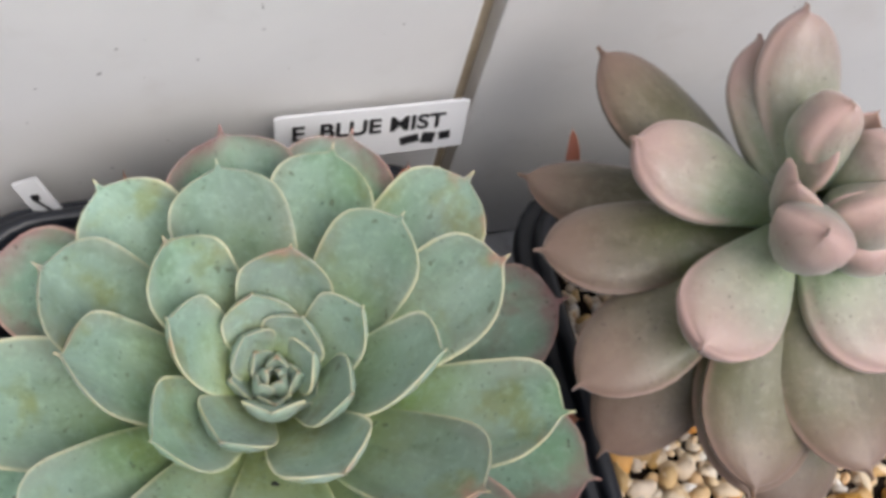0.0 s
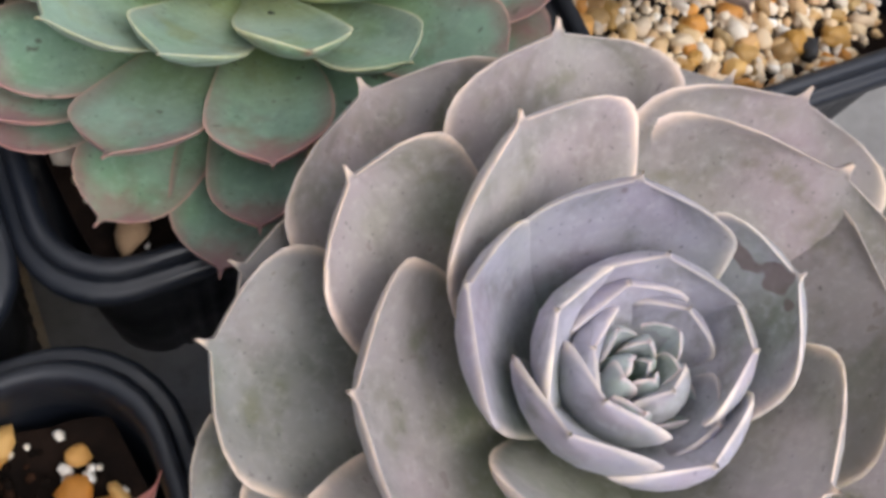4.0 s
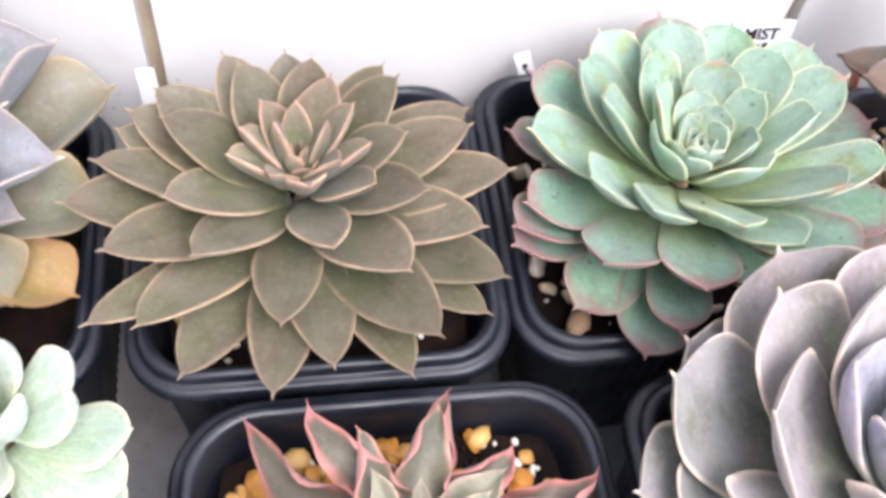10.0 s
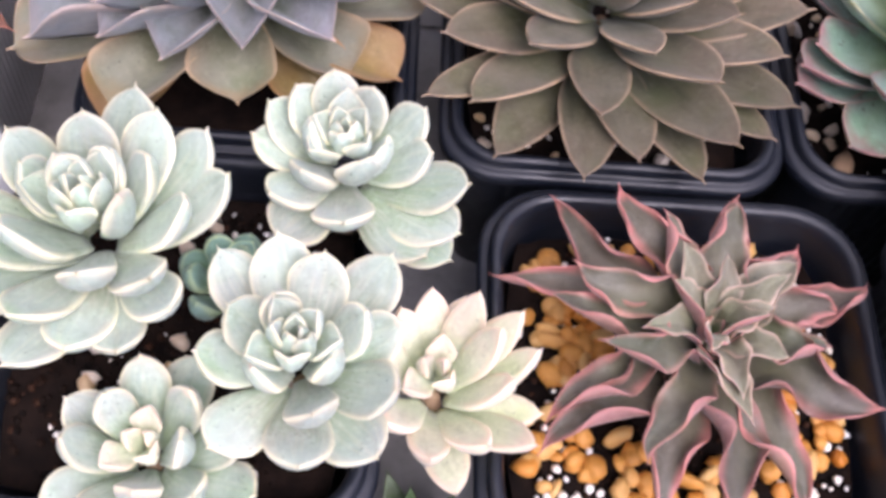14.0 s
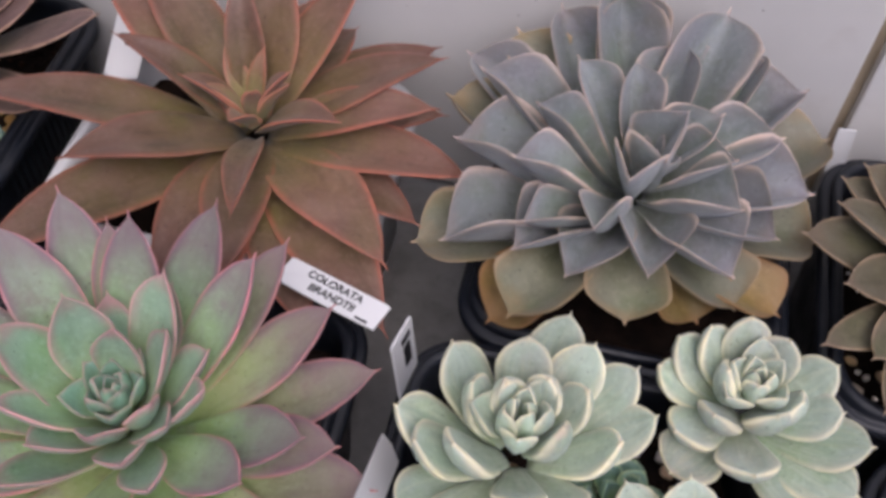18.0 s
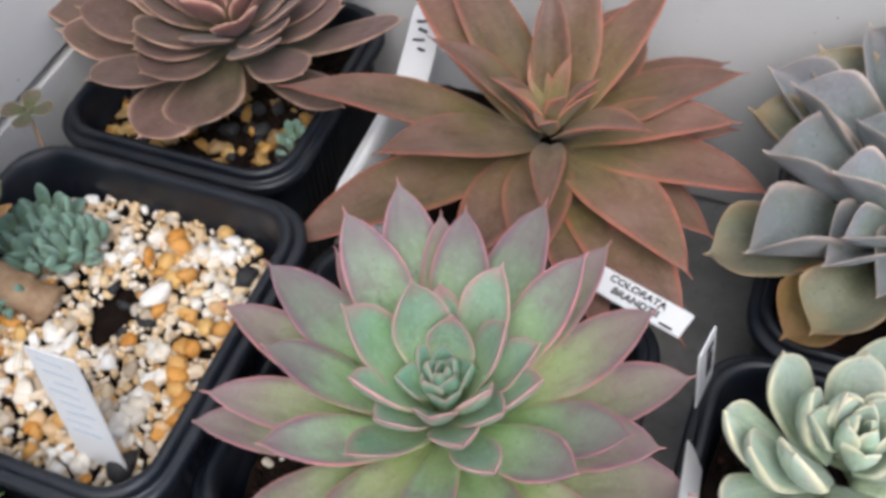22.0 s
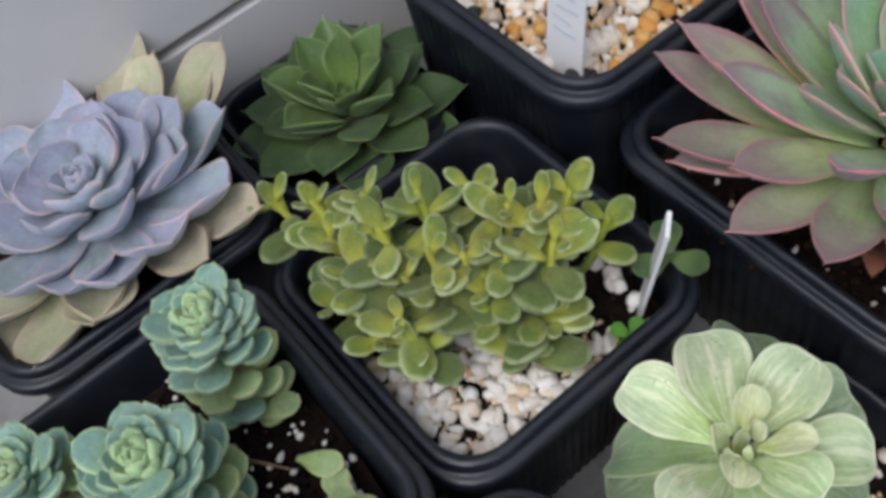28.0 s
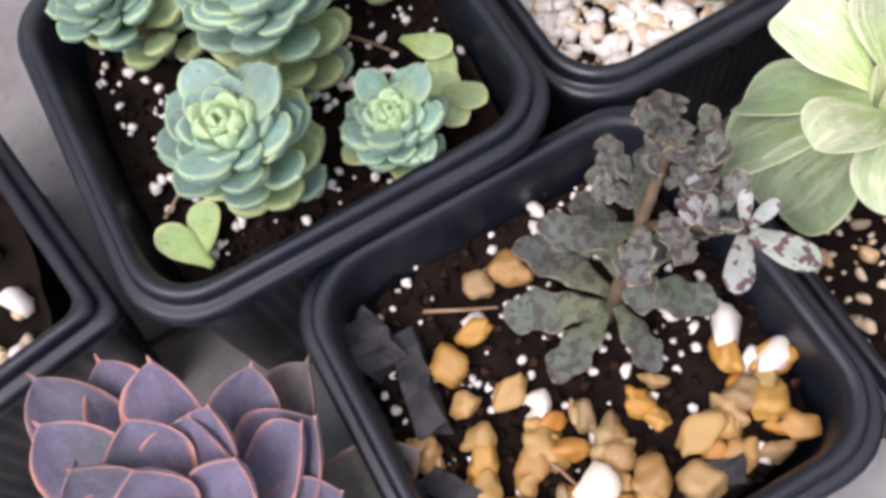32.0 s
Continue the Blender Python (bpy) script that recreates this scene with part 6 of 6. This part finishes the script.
scatter(bed, pebble_kinds(CHARCOAL, "coal", **CHIP), [(-0.012, -0.038, 0.001), (0.033, -0.036, 0.001), (-0.028, -0.026, 0.001), (0.008, -0.02, 0.001), (0.036, 0.03, 0.001)], rng, (0.007, 0.012), "charcoal")
scatter(bed, pebble_kinds(CHARCOAL, "coal", **CHIP), [(0.004, 0.010, 0.0), (0.009, 0.002, 0.0), (-0.002, 0.014, 0.0), (0.013, 0.007, 0.0)], rng, (0.004, 0.0065), "charcoal")
bed, rng = dressing("white and cream gravel around a felted plant", -0.352, -0.031, 0.0465, 3)
scatter(bed, pebble_kinds(WHITE_GRIT, "white", **CHIP), spots_in(rng, 215, 0.037, 0.0004, keep=lambda a, b: a - b > 0.010 and a > -0.012 or b > 0.03 and rng.random() < 0.5), rng, (0.0034, 0.0066))
scatter(bed, pebble_kinds(CREAM_GRAVEL, "cream", **CHIP), spots_in(rng, 60, 0.037, 0.0, keep=lambda a, b: a - b > 0.010 and a > -0.012 or b > 0.03 and rng.random() < 0.5), rng, (0.0034, 0.0066))
joined_pieces("grit", pebble_mesh("grit", CREAM_GRAVEL, 9, level=1, **CHIP), spots_in(rng, 400, 0.0385, -0.0003, keep=lambda a, b: a - b > 0.0), rng, (0.002, 0.0036), CREAM_GRAVEL, bed)["kind"] = "stuff"
bed, rng = dressing("smooth tan pebbles over dark soil with charcoal slabs", -0.2635, -0.1036, 0.0498, 4)
BIG_STONES = [(-26, -9), (-17, -14), (-2, -14), (4, -25), (11, -4), (15, -10), (13, -28), (25, 14), (22, 32), (23, 25), (27, 29), (33, 32), (35, 25), (28, 1), (13, 7), (-12, -22), (-4, -23), (-25, 0),
              (12, -14), (14, 28), (32, 19), (20, -2), (33, 8), (22, -24), (30, -8), (24, -16), (16, -20), (31, -20)]
scatter(bed, pebble_kinds(TAN_PEBBLE, "tan", squash=0.64, rough=1.2, count=10, level=3), [(a / 1000, c / 1000, 0.001) for a, c in BIG_STONES], rng, (0.0068, 0.0098))
scatter(bed, pebble_kinds(TAN_PEBBLE, "tan", squash=0.64, rough=1.2, count=10, level=3), spots_in(rng, 44, 0.036, 0.0005, keep=lambda a, b: a - 0.35 * b > 0.006), rng, (0.0045, 0.009))
scatter(bed, pebble_kinds(WHITE_GRIT, "white", **CHIP), [(0.009, 0.031, 0.001), (0.019, 0.036, 0.001), (0.024, -0.010, 0.001)], rng, (0.0085, 0.0105))
scatter(bed, pebble_kinds(WHITE_GRIT, "white", **CHIP), spots_in(rng, 26, 0.037, 0.0), rng, (0.0028, 0.006))
joined_pieces("grit", pebble_mesh("grit", WHITE_GRIT, 3, level=1, **CHIP), spots_in(rng, 170, 0.038, 0.0), rng, (0.001, 0.003), WHITE_GRIT, bed)["kind"] = "stuff"
for k, (dx, dy, az, ln, wd) in enumerate([(-0.0255, -0.0345, 8, 0.014, 0.009), (-0.013, -0.030, -10, 0.023, 0.0065), (0.012, -0.033, 30, 0.018, 0.005), (0.033, 0.012, 70, 0.012, 0.006)]):
    slab = part("charcoal_slab", shard_bm(ln, wd, 0.0045, k), CHARCOAL, bed)
    slab.location, slab.rotation_euler = (dx, dy, 0.003), (0.1, -0.12, radians(az))
bed, rng = dressing("white perlite crumbs on dark crumbly soil", -0.354, -0.1275, 0.0602, 5)
joined_pieces("perlite", pebble_mesh("grit", WHITE_GRIT, 13, level=1, **CHIP), spots_in(rng, 250, 0.040, 0.0), rng, (0.0010, 0.0032), WHITE_GRIT, bed)["kind"] = "stuff"
scatter(bed, pebble_kinds(WHITE_GRIT, "white", **CHIP), spots_in(rng, 30, 0.038, 0.0), rng, (0.003, 0.0046), "perlite_crumb")
bed, rng = dressing("mixed orange and white gravel in a black pot", 0.128, 0.166, 0.0555, 6)
scatter(bed, pebble_kinds(ORANGE_PEBBLE, "orange", **ROUND), spots_in(rng, 40, 0.038, 0.0, keep=lambda a, b: b < 0.02), rng, (0.004, 0.0075))
scatter(bed, pebble_kinds(TAN_PEBBLE, "tan", squash=0.64, rough=1.2, count=10, level=3), spots_in(rng, 75, 0.038, 0.0, keep=lambda a, b: b < 0.02), rng, (0.004, 0.0078))
scatter(bed, pebble_kinds(CREAM_GRAVEL, "cream", **CHIP), spots_in(rng, 170, 0.039, 0.0, keep=lambda a, b: b < 0.02), rng, (0.0034, 0.0068))
joined_pieces("grit", pebble_mesh("grit", CREAM_GRAVEL, 15, level=1, **CHIP), spots_in(rng, 1300, 0.0395, -0.0003), rng, (0.002, 0.0046), CREAM_GRAVEL, bed)["kind"] = "stuff"
scatter(bed, pebble_kinds(CHARCOAL, "coal", **CHIP), spots_in(rng, 5, 0.038, 0.001, keep=lambda a, b: b < 0.0), rng, (0.005, 0.009), "charcoal")
bed, rng = dressing("brown stones and bark on potting soil", -0.434, 0.183, 0.0555, 7)
scatter(bed, pebble_kinds(TAN_PEBBLE, "tan", squash=0.64, rough=1.2, count=10, level=3), spots_in(rng, 70, 0.039, 0.0, keep=lambda a, b: b < 0.0), rng, (0.0035, 0.008))
scatter(bed, pebble_kinds(CHARCOAL, "coal", **CHIP), spots_in(rng, 30, 0.039, 0.0, keep=lambda a, b: b < 0.0), rng, (0.004, 0.009), "bark_chip")
for lx, ly, lz, sd, what in ((0.018, 0.1695, 0.0555, 12, "pale"), (-0.0824, 0.1675, 0.0555, 13, "pale"), (0.039, 0.0702, 0.0555, 14, "pale"), (-0.196, 0.074, 0.0555, 15, "pale"), (-0.315, 0.067, 0.0555, 16, "dark")):
    bed, rng = dressing("loose pale stones on dark potting soil under leaves", lx, ly, lz, sd)
    scatter(bed, pebble_kinds(CREAM_GRAVEL, "cream", **CHIP), spots_in(rng, 34 if what == "pale" else 10, 0.038, 0.0), rng, (0.003, 0.007))
    joined_pieces("grit", pebble_mesh("grit", WHITE_GRIT, sd, level=1, **CHIP), spots_in(rng, 60, 0.038, 0.0), rng, (0.0012, 0.003), WHITE_GRIT, bed)["kind"] = "stuff"


bed, rng = dressing("pale chips strewn over soil in a low pot", -0.250, -0.006, 0.0215, 21)
scatter(bed, pebble_kinds(CREAM_GRAVEL, "cream", **CHIP), spots_in(rng, 90, 0.033, 0.0), rng, (0.003, 0.006))
joined_pieces("grit", pebble_mesh("grit", CREAM_GRAVEL, 23, level=1, **CHIP), spots_in(rng, 260, 0.034, 0.0), rng, (0.0012, 0.0032), CREAM_GRAVEL, bed)["kind"] = "stuff"

for lx, ly, lz, sd in ((-0.354, -0.1275, 0.0585, 31), (-0.2628, -0.1035, 0.050, 32), (-0.352, -0.031, 0.0465, 33), (-0.196, 0.074, 0.056, 34), (-0.0657, 0.0702, 0.056, 35), (-0.315, 0.067, 0.056, 36), (-0.434, 0.183, 0.056, 37)):
    rng = random.Random(sd)
    crumbs = joined_pieces("soil_crumbs", pebble_mesh("grit", CRUMB, sd, level=1, **CHIP), spots_in(rng, 900, 0.0395, 0.0), rng, (0.0008, 0.0032), CRUMB)
    crumbs.location = (lx, ly, lz)
    tagged(crumbs, "crumbs of dark bark and potting soil", "soil", kind="stuff")


# ---------------------------------------------------------------- tags
def tag(corners, label, text=(), thick=0.0006, ink_rows=0, pointed=False, name="plant_tag", ink=None):
    """A flat plastic tag between three corners: top left, top right, bottom left. text lines are lettered across it; ink_rows stand for unreadable lines."""
    tl, tr, bl = (Vector(c) for c in corners)
    x, y = (tr - tl), (tl - bl)
    w, h = x.length, y.length
    x.normalize()
    y.normalize()
    zdir = x.cross(y).normalized()
    if h > w:
        x = y.cross(zdir)
    else:
        y = zdir.cross(x)
    t = thing(name, label, "plant tag", (0, 0, 0), "plant tags")
    t.matrix_world = Matrix(((x.x, y.x, zdir.x, bl.x), (x.y, y.y, zdir.y, bl.y), (x.z, y.z, zdir.z, bl.z), (0, 0, 0, 1)))
    bm = bmesh.new()
    ring = [(0, h * (0.16 if pointed else 0.03)), (w * 0.5, 0), (w, h * (0.16 if pointed else 0.03)), (w, h * 0.97), (w * 0.97, h), (w * 0.03, h), (0, h * 0.97)]
    lo = [bm.verts.new((a, b, -thick)) for a, b in ring]
    hi = [bm.verts.new((a, b, 0)) for a, b in ring]
    bm.faces.new(lo[::-1])
    bm.faces.new(hi)
    for i in range(len(ring)):
        j = (i + 1) % len(ring)
        bm.faces.new((lo[i], lo[j], hi[j], hi[i]))
    card = part("card", bm, WHITE_PLASTIC, t)
    for k, (line, size, px, py) in enumerate(text):
        cu = bpy.data.curves.new("writing", "FONT")
        cu.body, cu.size, cu.extrude, cu.offset = line, size, 0.00008, size * 0.02
        cu.materials.append(INK)
        ob = new("writing", cu)
        ob.parent = card
        ob.location = (px * w, py * h, 0.0002)
    for px, py, pw, ph, turn in ink_rows or ():
        ob = part("ink_bar", box_bm(pw * w, ph * h, 0.00016), ink or INK, card)
        ob.location, ob.rotation_euler = (px * w, py * h, 0.0002), (0, 0, radians(turn))
    return t


tag(((0.0321, 0.2265, 0.0868), (0.0715, 0.2265, 0.0856), (0.0326, 0.2235, 0.0735)), "white tag with handwritten black lettering against the wall",
    (("E. BLUE MIST", 0.0056, 0.08, 0.52),), ink_rows=((0.70, 0.30, 0.10, 0.16, 12), (0.80, 0.30, 0.07, 0.22, -8), (0.89, 0.32, 0.06, 0.16, 5)))
tag(((-0.0170, 0.2265, 0.0738), (-0.0125, 0.2265, 0.0764), (-0.0112, 0.2205, 0.0590)), "short white tag stub with black strokes in a pot corner", ink_rows=((0.55, 0.6, 0.12, 0.3, 20), (0.5, 0.75, 0.3, 0.08, -10)), pointed=True)
tag(((-0.1300, 0.2200, 0.0800), (-0.1245, 0.2200, 0.0800), (-0.1290, 0.2170, 0.0620)), "short white tag stub stuck behind a brown rosette")
tag(((-0.2798, 0.1288, 0.0850), (-0.2490, 0.1190, 0.0855), (-0.2831, 0.1203, 0.0857)), "white tag lettered by hand in black ink",
    (("COLORATA", 0.0033, 0.22, 0.62), ("BRANDTII", 0.0033, 0.30, 0.22)), ink_rows=((0.86, 0.12, 0.12, 0.08, 0),))
tag(((-0.2455, 0.1052, 0.0885), (-0.2432, 0.1165, 0.0852), (-0.2425, 0.1015, 0.0640)), "narrow white tag with faint black marks in a pot corner", ink_rows=((0.6, 0.6, 0.3, 0.3, 0), (0.6, 0.85, 0.4, 0.08, 0)))
tag(((-0.2420, 0.0470, 0.1080), (-0.2372, 0.0405, 0.1045), (-0.2435, 0.0869, 0.0780)), "blank white tag lying across the pot edge")
tag(((-0.2480, 0.0600, 0.0770), (-0.2420, 0.0570, 0.0790), (-0.2410, 0.0450, 0.0510)), "blank white tag leaning in the pot", pointed=True)
tag(((-0.3959, 0.0377, 0.1204), (-0.3807, 0.0378, 0.1240), (-0.3930, 0.0300, 0.0760)), "white tag with faded pencil writing stuck in gravel", ink=FADED_INK,
    ink_rows=tuple((0.5 + 0.06 * (k % 3 - 1), 0.93 - 0.085 * k, 0.5 + 0.1 * (k % 2), 0.022, 4 * (k % 3 - 1)) for k in range(8)))
tag(((-0.3161, 0.0011, 0.0911), (-0.3212, 0.0072, 0.0911), (-0.3228, -0.0018, 0.0445)), "narrow white tag seen edge-on in gravel", thick=0.0012)
tag(((-0.3710, 0.2180, 0.0850), (-0.3590, 0.2180, 0.0850), (-0.3700, 0.1930, 0.0720)), "white tag with black hand lettering behind a brown rosette", ink_rows=((0.4, 0.8, 0.4, 0.035, 12), (0.45, 0.68, 0.3, 0.04, -15), (0.4, 0.55, 0.36, 0.03, 6), (0.55, 0.43, 0.25, 0.035, -8)))
